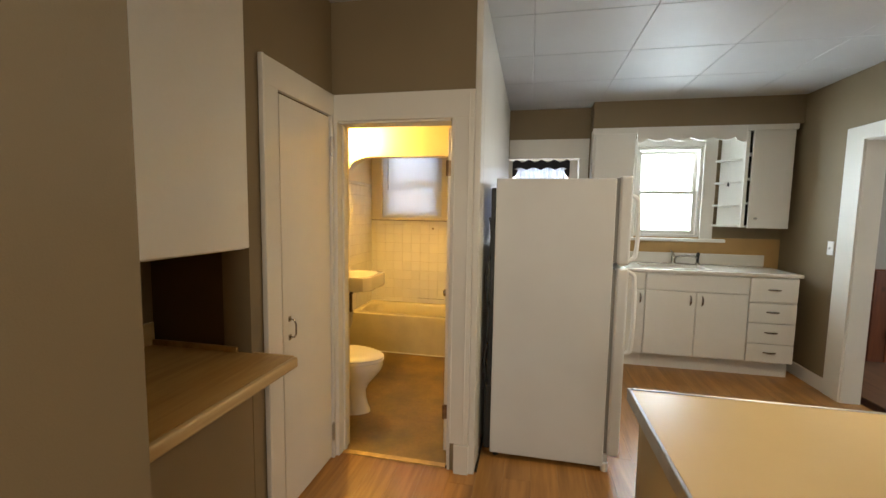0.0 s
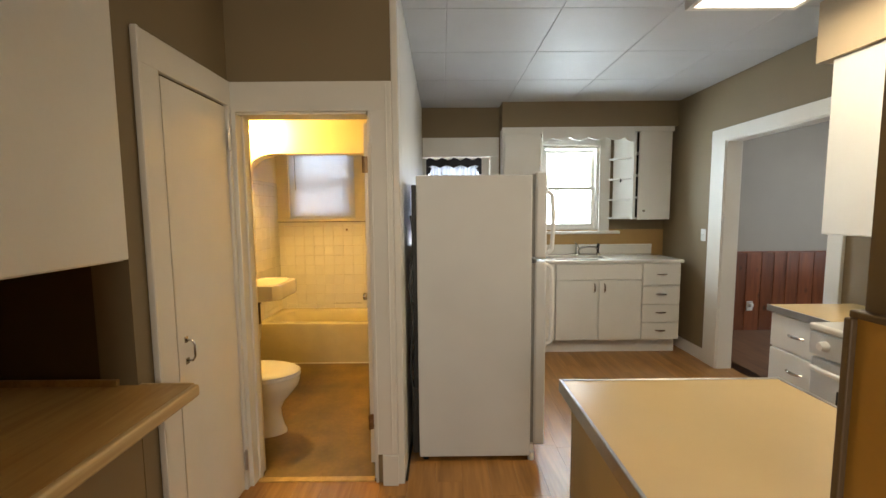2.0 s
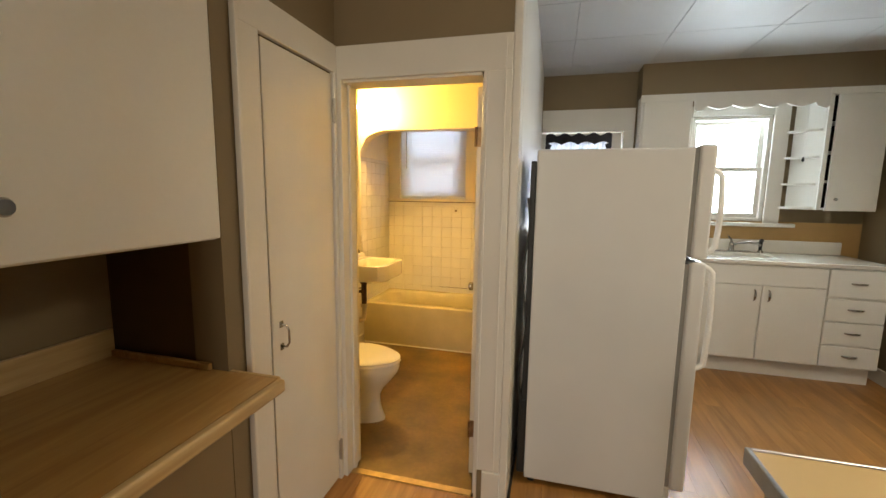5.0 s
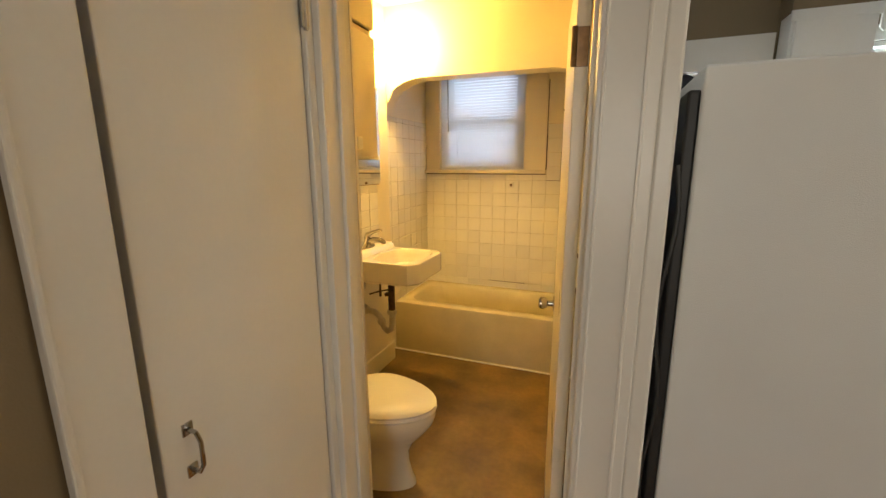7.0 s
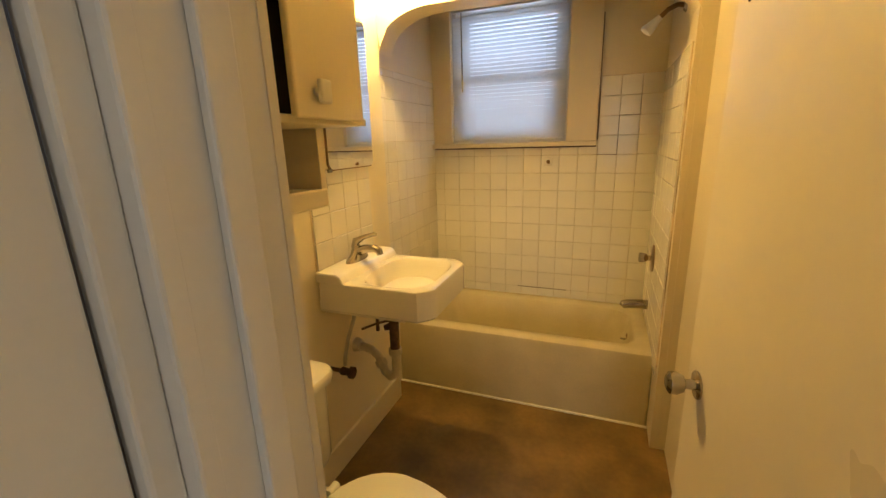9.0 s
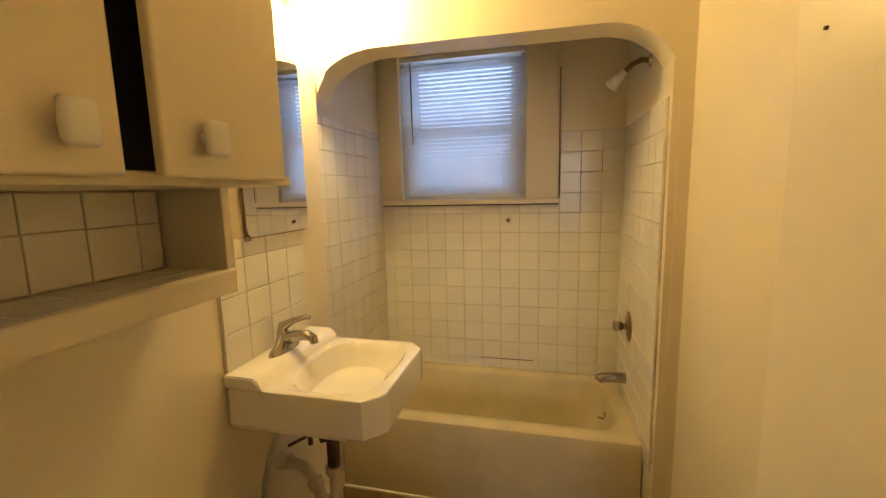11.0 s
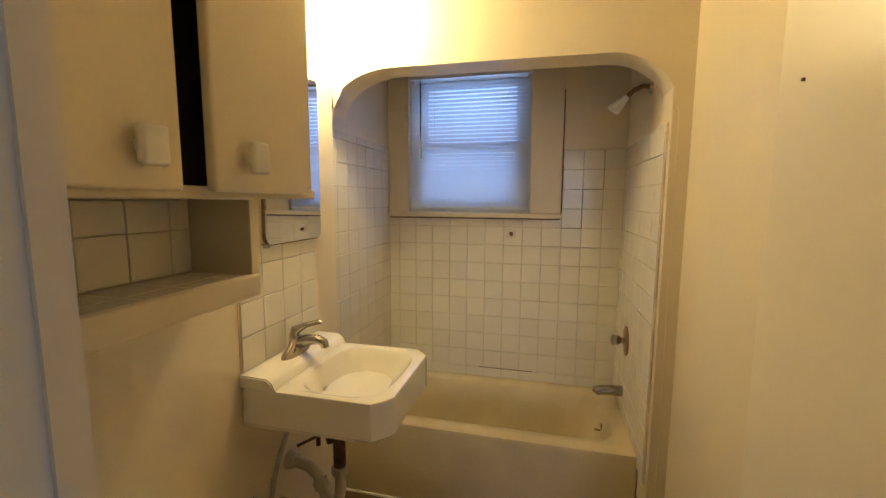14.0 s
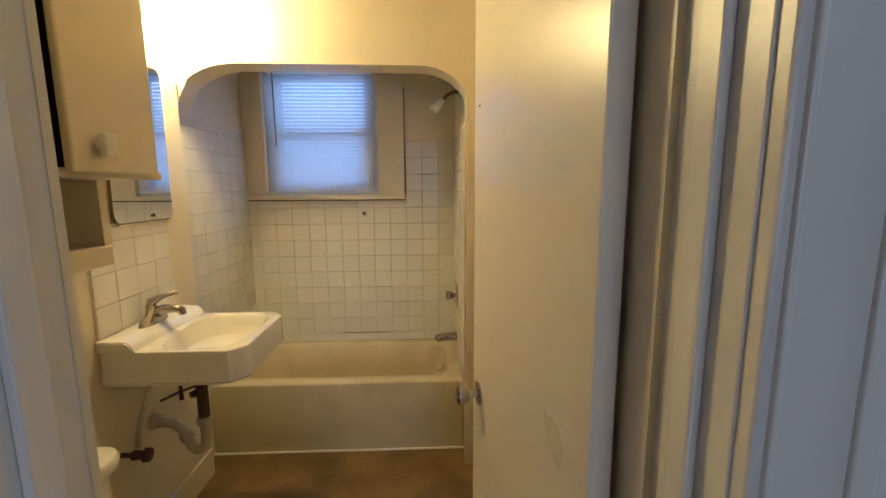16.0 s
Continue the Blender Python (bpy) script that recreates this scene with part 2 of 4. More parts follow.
def loft(rings, cap_start=True, cap_end=True):
    """Skin over rings of equal count."""
    bm = bmesh.new()
    vs = [[bm.verts.new(p) for p in r] for r in rings]
    n = len(vs[0])
    for a, b in zip(vs, vs[1:]):
        for k in range(n):
            bm.faces.new((a[k], a[(k + 1) % n], b[(k + 1) % n], b[k]))
    if cap_start:
        bm.faces.new(vs[0])
    if cap_end:
        bm.faces.new(vs[-1])
    return bm


def prism(outline, axis, a, b):
    """An outline in the two other axes, drawn out along axis from a to b."""
    bm = bmesh.new()
    def at(p, h):
        return {"x": (h, p[0], p[1]), "y": (p[0], h, p[1]), "z": (p[0], p[1], h)}[axis]
    lo, hi = [bm.verts.new(at(p, a)) for p in outline], [bm.verts.new(at(p, b)) for p in outline]
    n = len(lo)
    bm.faces.new(lo), bm.faces.new(hi)
    for k in range(n):
        bm.faces.new((lo[k], lo[(k + 1) % n], hi[(k + 1) % n], hi[k]))
    return bm


def thing(name, x, y, z, label, category, group=""):
    """An Empty at the thing's base; its parts are given in world places."""
    ob = new(name)
    ob.empty_display_size = 0.1
    ob.location = (x, y, z)
    return tagged(ob, label, category, group)


def piece(name, bm, material, parent, label="", smooth=False):
    """A part in world places under a thing that stands elsewhere."""
    bmesh.ops.translate(bm, verts=bm.verts, vec=-parent.location if parent.parent is None else -(parent.parent.location))
    return part(name, bm, material, parent, label, smooth)


def setting(name, bm, material, label, smooth=False):
    return tagged(finish(name, bm, material, None, smooth), label, kind="structure")


# ---- the shell ----
CZ = 2.62          # kitchen ceiling
EAST = 2.80        # kitchen east wall
BACK = 4.98        # kitchen north wall
WX, EX = -1.485, -0.112   # bathroom walls
AW, AE = -1.545, -0.175  # tub alcove walls
TY = 4.855          # tub alcove tiled wall

setting("floor_base", box(-2.0, 6.2, -2.0, 6.0, -0.12, -0.004), PLANK, "subfloor under the house")
setting("floor_bathroom", box(WX - 0.1, EX + 0.1, 2.42, TY, -0.003, 0.002), BATHFLOOR, "mottled brown sheet vinyl bathroom floor")
setting("threshold", box(-0.755, -0.115, 2.395, 2.435, -0.003, 0.008, 0.003), mat("worn_brass_strip", (0.45, 0.32, 0.14), 0.4, 0.2, 20, metal=0.7), "worn metal threshold strip between kitchen and bathroom")

# walls of the kitchen
setting("wall_west_near", box(-0.75, -0.55, -1.7, 0.948, 0, CZ), TAUPE, "taupe painted kitchen wall beside the hutch alcove")
setting("wall_hutch_back", box(-1.45, -1.30, 0.925, 1.665, 0, CZ), TAUPE, "taupe painted wall at the back of the hutch alcove")
setting("wall_hutch_near_return", box(-1.30, -0.75, 0.80, 0.925, 0, CZ), TAUPE, "taupe painted return of the hutch alcove")
# far side of the alcove, darker brown than its taupe back and near side
setting("wall_hutch_return", box(-1.30, -0.93, 1.665, 1.78, 0, CZ), BROWN, "dark brown side of the hutch alcove")
bm = box(-0.93, -0.80, 1.655, 1.835, 0, CZ)
add_box(bm, -0.93, -0.80, 1.835, 2.345, 2.0, CZ)
add_box(bm, -0.93, -0.80, 2.345, 2.39, 0, CZ)
setting("wall_closet", bm, TAUPE, "taupe painted closet wall with a narrow door opening")
bm = box(-0.80, -0.772, 2.39, 2.50, 0, CZ)
add_box(bm, -0.772, -0.087, 2.39, 2.50, 1.978, CZ)
add_box(bm, -0.087, 0.05, 2.39, 2.50, 0, CZ)
add_box(bm, -1.49, -0.80, 2.39, 2.50, 0, CZ)
setting("wall_bathroom_front", bm, TAUPE, "taupe painted wall with the bathroom doorway")
bm = box(-0.085, 0.05, 2.50, 4.98, 0, CZ)
setting("wall_bathroom_east", bm, TAUPE, "wall between bathroom and kitchen")
bm = box(-0.02, -0.0, BACK + 0.002, BACK + 0.16, 0, CZ)
add_box(bm, 0.0, 0.82, BACK, BACK + 0.16, 2.08, CZ)
add_box(bm, 0.82, 1.41, BACK, BACK + 0.16, 0, CZ)
add_box(bm, 1.41, 2.05, BACK, BACK + 0.16, 0, 1.25)
add_box(bm, 1.41, 2.05, BACK, BACK + 0.16, 2.19, CZ)
add_box(bm, 2.05, EAST + 0.12, BACK, BACK + 0.16, 0, CZ)
setting("wall_north", bm, TAUPE, "taupe painted kitchen wall with window and back door")
bm = box(EAST, EAST + 0.12, 3.97, BACK, 0, CZ)
add_box(bm, EAST, EAST + 0.12, 2.93, 3.97, 2.08, CZ)
add_box(bm, EAST, EAST + 0.12, -1.7, 2.93, 0, CZ)
setting("wall_east", bm, TAUPE, "taupe painted kitchen wall with a cased opening")
# unseen end wall; its opening is added to hold the fill lamp
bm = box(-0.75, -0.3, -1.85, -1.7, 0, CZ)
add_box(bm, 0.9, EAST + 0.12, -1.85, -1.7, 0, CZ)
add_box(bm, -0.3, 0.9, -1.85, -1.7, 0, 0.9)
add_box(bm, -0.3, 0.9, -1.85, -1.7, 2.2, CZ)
setting("wall_south", bm, TAUPE, "unseen taupe wall behind the camera with an opening added for the fill light")
setting("wall_soffit_sink", box(0.92, EAST, 4.745, BACK, 2.355, CZ), TAUPE, "taupe soffit above the sink cabinets")
setting("wall_backsplash", box(0.92, EAST, BACK - 0.006, BACK, 0.9, 1.25), OCHRE, "ochre painted strip of wall behind the sink")
setting("wall_soffit_stove", box(2.40, EAST, 0.92, 2.68, 2.285, CZ), TANWALL, "tan painted soffit above the stove cabinets")
setting("wall_partition", box(0.957, 1.12, -1.7, 0.914, 1.30, CZ), BROWN, "brown painted partition wall beside the peninsula")
setting("wall_partition_base", box(0.945, 1.12, -1.7, 0.918, 0, 1.295), ORANGE, "ochre painted lower part of the partition")
bm = box(0.940, 1.125, -1.7, 0.924, 1.29, 1.303, 0.003)
add_box(bm, 0.934, 0.947, 0.912, 0.926, 0, 1.29, 0.003)
setting("trim_partition", bm, BROWN, "dark edge trim on the partition")

# ceiling of fibre panels, one mesh
bm = box(-1.45, EAST + 0.12, -1.85, BACK + 0.16, CZ + 0.012, CZ + 0.1)
for i in range(-4, 4):
    for j in range(-8, 5):
        x, y = 0.965 + i * 0.66, 2.72 + j * 0.65
        x0, x1, y0, y1 = max(x + 0.0015, -1.3), min(x + 0.6585, EAST), max(y + 0.0015, -1.7), min(y + 0.6485, BACK)
        if x1 - x0 > 0.05 and y1 - y0 > 0.05:
            add_box(bm, x0, x1, y0, y1, CZ, CZ + 0.02, 0.0025, 1)
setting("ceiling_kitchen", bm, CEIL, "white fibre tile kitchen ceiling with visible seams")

# dining room beyond the opening
setting("wall_dining_north", box(EAST + 0.12, 6.2, 5.2, 5.32, 0, CZ), GREYROOM, "grey painted dining room wall")
# east wall is out of view; its opening is added for the dining fill
bm = box(6.05, 6.2, 1.5, 2.7, 0, CZ)
add_box(bm, 6.05, 6.2, 4.1, 5.2, 0, CZ)
add_box(bm, 6.05, 6.2, 2.7, 4.1, 0, 0.9)
add_box(bm, 6.05, 6.2, 2.7, 4.1, 2.3, CZ)
setting("wall_dining_east", bm, GREYROOM, "unseen grey painted dining room wall with an opening added for the fill light")
setting("wall_dining_south", box(EAST + 0.12, 6.2, 1.5, 1.62, 0, CZ), GREYROOM, "plain grey dining room wall")
setting("ceiling_dining", box(EAST + 0.12, 6.2, 1.5, 5.32, CZ, CZ + 0.1), CEIL, "white dining room ceiling")

# bathroom shell
CW = -1.30  # front of the shelf box over the toilet
NY0, NY1, NZ0, NZ1 = 2.53, 3.28, 1.283, 1.474
setting("wall_bathroom_west", box(WX - 0.14, WX, 2.50, 4.045, 0, 2.45), CREAM, "cream painted bathroom wall")
setting("wall_alcove_west", box(AW - 0.12, AW, 4.045, TY, 0, 2.45), CREAM, "cream wall at the end of the tub")
setting("wall_bathroom_inner_east", box(EX, -0.085, 2.50, 4.045, 0, 2.45), CREAM, "cream painted bathroom wall behind the door")
setting("wall_alcove_east", box(AE, -0.085, 4.045, TY, 0, 2.45), CREAM, "cream wall with the tub fittings")
setting("wall_bathroom_inner_front", box(WX, -0.755, 2.50, 2.512, 0, 2.45), CREAM, "cream inner face of the bathroom doorway wall")
WL, WR, WB, WT = -1.41, -0.685, 1.40, 2.215
bm = box(AW - 0.12, WL, TY, TY + 0.12, 0, 2.45)
add_box(bm, WR, -0.085, TY, TY + 0.12, 0, 2.45)
add_box(bm, WL, WR, TY, TY + 0.12, 0, WB)
add_box(bm, WL, WR, TY, TY + 0.12, WT, 2.45)
setting("wall_alcove_north", bm, CREAM, "cream wall over the tub with a small window")
setting("ceiling_bathroom", box(AW - 0.12, -0.085, 2.50, 4.96, 2.45, 2.55), CREAM, "cream painted bathroom ceiling")

# arched header over the tub
x0, x1, xi = WX, EX, -0.155
pts = [(x0, 2.45), (x0, 1.835)]
pts += [(x0 + 0.27 - 0.27 * math.cos(a), 1.835 + 0.168 * math.sin(a)) for a in [radians(k * 9) for k in range(1, 11)]]
pts += [(xi - 0.24 + 0.24 * math.sin(a), 1.785 + 0.213 * math.cos(a)) for a in [radians(k * 9) for k in range(0, 11)]]
pts += [(xi, 0.0), (x1, 0.0), (x1, 2.45)]
bm = prism(pts, "y", 4.04, 4.18)
bmesh.ops.bevel(bm, geom=[e for e in bm.edges if all(abs(v.co.y - 4.04) < 1e-4 and v.co.z < 2.4 for v in e.verts)], offset=0.012, segments=2, affect="EDGES")
setting("wall_arch", bm, CREAM, "cream plaster arch over the bathtub", True)


# doorway trims
bm = box(-0.80, -0.757, 2.366, 2.39, 0, 1.975, 0.004)
add_box(bm, -0.80, 0.02, 2.366, 2.39, 1.973, 2.118, 0.004)
add_box(bm, -0.099, 0.02, 2.366, 2.39, 0.172, 1.975, 0.004)
add_box(bm, -0.06, 0.024, 2.356, 2.39, 0.0, 0.172, 0.004)
add_box(bm, -0.088, -0.081, 2.361, 2.37, 0.18, 1.97, 0.002)
add_box(bm, -0.012, -0.004, 2.361, 2.37, 0.18, 2.1, 0.002)
setting("trim_bathroom_door", bm, WHITE, "white painted casing round the bathroom doorway")
bm = box(-0.771, -0.757, 2.385, 2.51, 0, 1.975, 0.002)
add_box(bm, -0.102, -0.088, 2.385, 2.51, 0, 1.975, 0.002)
add_box(bm, -0.76, -0.11, 2.385, 2.51, 1.962, 1.977, 0.002)
add_box(bm, -0.757, -0.745, 2.425, 2.46, 0, 1.962, 0.003)
add_box(bm, -0.114, -0.102, 2.425, 2.46, 0, 1.962, 0.003)
setting("trim_bathroom_jamb", bm, WHITE, "white painted door jamb with stops")
bm = box(0.02, 0.056, 2.372, 2.50, 0, CZ - 0.002, 0.006)
add_box(bm, 0.050, 0.056, 2.50, BACK, 0, CZ - 0.002)
setting("trim_corner", bm, WHITE, "white painted corner board at the wall end")
bm = box(-0.80, -0.776, 1.735, 1.842, 0, 2.0, 0.004)
add_box(bm, -0.80, -0.776, 1.735, 2.366, 1.998, 2.118, 0.004)
add_box(bm, -0.80, -0.776, 2.338, 2.366, 0, 2.0, 0.004)
add_box(bm, -0.792, -0.77, 1.728, 1.742, 0, 2.118, 0.004)
setting("trim_closet_door", bm, WHITE, "white painted casing round the closet door")
bm = box(EAST - 0.022, EAST, 3.965, 4.15, 0, 2.08, 0.004)
add_box(bm, EAST - 0.022, EAST, 2.83, 4.15, 2.075, 2.185, 0.004)
add_box(bm, EAST - 0.022, EAST, 2.83, 2.935, 0, 2.08, 0.004)
add_box(bm, EAST - 0.01, EAST + 0.13, 3.955, 3.97, 0, 2.08, 0.003)
add_box(bm, EAST - 0.01, EAST + 0.13, 2.93, 2.945, 0, 2.08, 0.003)
add_box(bm, EAST - 0.01, EAST + 0.13, 2.93, 3.97, 2.066, 2.08, 0.003)
setting("trim_dining_opening", bm, WHITE, "white painted casing of the dining room opening")
setting("baseboard_east", box(EAST - 0.016, EAST, 4.15, BACK, 0, 0.12, 0.004), WHITE, "white baseboard")
setting("baseboard_bathroom", box(WX, WX + 0.014, 2.512, 4.045, 0, 0.14, 0.004), CREAM, "cream bathroom baseboard")
setting("trim_dining_corner", box(3.64, 3.72, 5.15, 5.20, 0, 2.15, 0.006), BROWN, "dark wooden strip on the dining room wall")
setting("trim_wainscot_cap", box(3.2, 6.05, 5.16, 5.20, 0.945, 0.965, 0.004), PINE, "wooden cap of the wainscot")


# ---- windows ----


def double_hung(name, x0, x1, z0, z1, y, label, rail=0.5, stile=0.068):
    w = tagged(thing(name, (x0 + x1) / 2, y, z0, label, ""), kind="structure")
    fr = bmesh.new()
    for b in ((x0, x0 + 0.03, z0, z1), (x1 - 0.03, x1, z0, z1), (x0 + 0.03, x1 - 0.03, z1 - 0.03, z1), (x0 + 0.03, x1 - 0.03, z0, z0 + 0.03)):
        add_box(fr, b[0], b[1], y + 0.03, y + 0.15, b[2], b[3], 0.003)
    piece("window_frame", fr, WHITE, w)
    zm = z0 + (z1 - z0) * rail
    for k, (a, b) in enumerate(((z0 + 0.03, zm + 0.018), (zm - 0.018, z1 - 0.03))):
        yy = y + 0.06 + 0.035 * k
        s = bmesh.new()
        for q in ((x0 + 0.03, x0 + stile, a, b), (x1 - stile, x1 - 0.03, a, b), (x0 + stile, x1 - stile, b - 0.036, b), (x0 + stile, x1 - stile, a, a + 0.04)):
            add_box(s, q[0], q[1], yy, yy + 0.03, q[2], q[3], 0.003)
        sash = piece("sash", s, WHITE, w)
        g = piece("pane", box(x0 + stile, x1 - stile, yy + 0.012, yy + 0.016, a + 0.04, b - 0.036), GLASS, sash)
        g.visible_shadow = False
    return w


double_hung("window_1", 1.41, 2.05, 1.25, 2.19, BACK - 0.02, "white double-hung kitchen window over the sink")
double_hung("window_2", WL, WR, WB, WT, TY - 0.01, "small white double-hung bathroom window", 0.49, 0.09)
tagged(finish("backdrop_kitchen", box(-1.0, 4.5, 6.6, 6.62, 0.2, 4.5), GLOWDAY), "bright overcast daylight outside the kitchen window", kind="structure")
tagged(finish("backdrop_bathroom", box(-2.2, -0.3, 5.9, 5.92, 0.8, 3.4), GLOWBATH), "shaded daylight outside the bathroom window", kind="structure")
# added glow beyond the unseen dining opening
tagged(finish("glow_panel_dining", box(7.2, 7.22, 1.5, 5.5, 0.2, 3.4), GLOWDAY), "unseen glowing panel outside the added dining room opening", kind="structure")

bm = box(2.05, 2.17, BACK - 0.022, BACK, 1.235, 2.28, 0.004)
add_box(bm, 1.30, 1.41, BACK - 0.022, BACK, 1.235, 2.28, 0.004)
add_box(bm, 1.41, 2.05, BACK - 0.022, BACK, 2.19, 2.28, 0.004)
add_box(bm, 1.25, 2.28, BACK - 0.07, BACK, 1.205, 1.238, 0.006)
setting("trim_kitchen_window", bm, WHITE, "white casing and sill of the kitchen window")
bm = box(AW + 0.004, WL, TY - 0.016, TY, WB, 2.33, 0.004)
add_box(bm, WR, -0.517, TY - 0.016, TY, WB, 2.33, 0.004)
add_box(bm, WL, WR, TY - 0.016, TY, WT, 2.33, 0.004)
add_box(bm, AW + 0.004, -0.506, TY - 0.058, TY, 1.374, 1.402, 0.005)
add_box(bm, -0.519, -0.511, TY - 0.02, TY, 1.402, 2.05, 0.002)
setting("trim_bathroom_window", bm, CREAM, "cream painted casing and sill of the bathroom window")

# mini blind in the bathroom window
DIRTY = mat("grimy_white_pipe", (0.60, 0.53, 0.38), 0.5, 0.15, 12)
bl = thing("window_blind", (WL + WR) / 2, TY + 0.01, WB + 0.02, "white horizontal mini blind, lowered and closed", "blind")
piece("headrail", box(WL + 0.008, WR - 0.008, TY - 0.014, TY + 0.012, WT - 0.035, WT - 0.005, 0.003), PLASTIC, bl)
piece("bottom_rail", box(WL + 0.012, WR - 0.012, TY - 0.010, TY + 0.012, WB + 0.018, WB + 0.032, 0.004), PLASTIC, bl)
slat = box(-(WR - WL) / 2 + 0.012, (WR - WL) / 2 - 0.012, -0.0005, 0.0005, -0.0125, 0.0125)
bmesh.ops.rotate(slat, verts=slat.verts, cent=(0, 0, 0), matrix=Matrix.Rotation(radians(-25), 3, "X"))
first = part("slat", slat, BLIND, bl)
zs = [WB + 0.045 + 0.0225 * k for k in range(int((WT - WB - 0.09) / 0.0225))]
for k, z in enumerate(zs):
    s = first if k == 0 else new("slat", first.data)
    s.parent = bl
    s.location = (0, -0.008, z - bl.location.z)
piece("wand", tube([(WL + 0.075, TY - 0.018, WT - 0.04), (WL + 0.078, TY - 0.02, WB + 0.32)], 0.004, 8), CHROME, bl)
for x in (WL + 0.16, WR - 0.13):
    piece("cord", tube([(x, TY - 0.016, WT - 0.03), (x, TY - 0.016, WB + 0.025)], 0.0012, 6), PLASTIC, bl)

# ---- doors ----
d = tagged(thing("door_1", -0.122, 2.555, 0.01, "cream painted flush bathroom door, open against the wall", ""), kind="structure")
DOOR_TURN = radians(7)


def in_door(bm):
    bmesh.ops.rotate(bm, verts=bm.verts, cent=(0, 0, 0), matrix=Matrix.Rotation(DOOR_TURN, 3, "Z"))
    return bm


part("slab", in_door(box(-0.035, 0.0, 0.004, 0.66, 0.0, 1.945, 0.003)), DOORPAINT, d)
kn = part("door_knob", in_door(tube([(-0.036, 0.59, 0.87), (-0.040, 0.59, 0.87), (-0.043, 0.59, 0.87), (-0.062, 0.59, 0.87), (-0.066, 0.59, 0.87), (-0.08, 0.59, 0.87), (-0.094, 0.59, 0.87), (-0.1, 0.59, 0.87)],
          [0.032, 0.032, 0.012, 0.011, 0.020, 0.026, 0.025, 0.016], 20)), CHROME, d, "worn chrome door knob", True)
for z in (0.25, 1.72):
    part("hinge", in_door(tube([(-0.038, -0.002, z - 0.045), (-0.038, -0.002, z + 0.045)], 0.007, 10)), BRONZE, d)
    part("hinge_leaf", in_door(box(-0.036, -0.004, 0.0, 0.005, z - 0.045, z + 0.045, 0.001)), BRONZE, d)

d = tagged(thing("door_2", -0.80, 2.09, 0.01, "narrow white painted plain closet door, closed", ""), kind="structure")
piece("slab", box(-0.825, -0.789, 1.864, 2.334, 0.012, 1.99, 0.003), WHITE, d)
h = tube([(-0.789, 1.918, 0.865), (-0.765, 1.918, 0.868), (-0.755, 1.918, 0.885), (-0.755, 1.918, 0.935), (-0.765, 1.918, 0.952), (-0.789, 1.918, 0.955)], 0.0045, 8)
add_box(h, -0.790, -0.786, 1.907, 1.929, 0.852, 0.878, 0.001)
add_box(h, -0.790, -0.786, 1.907, 1.929, 0.942, 0.968, 0.001)
piece("pull_handle", h, CHROME, d, "small worn chrome pull", True)
for z in (0.17, 1.83):
    b = box(-0.782, -0.774, 2.325, 2.350, z - 0.05, z + 0.05, 0.002)
    add_tube(b, [(-0.776, 2.337, z - 0.055), (-0.776, 2.337, z + 0.055)], 0.006, 8)
    piece("hinge", b, STEEL, d)

d = tagged(thing("door_3", 0.41, BACK, 0.01, "white back door with a curtained window, closed", ""), kind="structure")
s = box(0.01, 0.81, BACK + 0.02, BACK + 0.06, 0.01, 1.1)
for b in ((0.01, 0.11, 1.1, 2.07), (0.71, 0.81, 1.1, 2.07), (0.11, 0.71, 1.97, 2.07)):
    add_box(s, b[0], b[1], BACK + 0.02, BACK + 0.06, b[2], b[3])
piece("slab", s, WHITE, d)
g = piece("pane", box(0.11, 0.71, BACK + 0.038, BACK + 0.042, 1.1, 1.97), GLASS, d)
g.visible_shadow = False
bm = box(-0.10 + 0.16, 0.0, BACK - 0.02, BACK, 0, 2.08, 0.003)
add_box(bm, 0.82, 0.915, BACK - 0.02, BACK, 0, 2.08, 0.003)
add_box(bm, 0.062, 0.915, BACK - 0.024, BACK, 2.08, 2.29, 0.003)
setting("trim_back_door", bm, WHITE, "white casing round the back door")
cu = thing("door_curtain", 0.41, BACK - 0.01, 1.2, "white curtain with a dark scalloped valance", "curtain")
pts = [(0.14 + 0.54 * k / 40, BACK + 0.0 + 0.010 * math.sin(k * 1.9)) for k in range(41)]
bm = bmesh.new()
lo, hi = [bm.verts.new((x, y, 1.2)) for x, y in pts], [bm.verts.new((x, y, 2.0)) for x, y in pts]
for k in range(40):
    bm.faces.new((lo[k], lo[k + 1], hi[k + 1], hi[k]))
bmesh.ops.solidify(bm, geom=bm.faces, thickness=0.002)
piece("curtain_panel", bm, SHEER, cu, "white gathered curtain", True)
out = [(0.10, 2.07)] + [(0.10 + 0.62 * k / 24, 1.955 + 0.03 * abs(math.sin(k * math.pi / 6))) for k in range(25)] + [(0.72, 2.07)]
out = [(0.10, 1.88)] + [(0.13, 1.88), (0.16, 1.955)] + out[2:-2] + [(0.66, 1.955), (0.69, 1.88), (0.72, 1.88)] + [(0.72 - 0.62 * k / 18, 2.055 + 0.016 * math.sin(k * 1.6)) for k in range(19)]
piece("valance", prism(out, "y", BACK - 0.026, BACK - 0.020), NAVY, cu, "dark printed valance")

# ---- kitchen: hutch alcove ----
c = thing("wall_cabinet", -0.95, 1.28, 1.31, "white painted flat-front wall cabinet above the alcove shelf", "cabinet")
piece("body", box(-1.298, -0.814, 0.93, 1.652, 1.312, 2.50, 0.002), CABWHITE, c)
dr = piece("door", box(-0.812, -0.790, 0.965, 1.645, 1.318, 2.49, 0.004), CABWHITE, c)
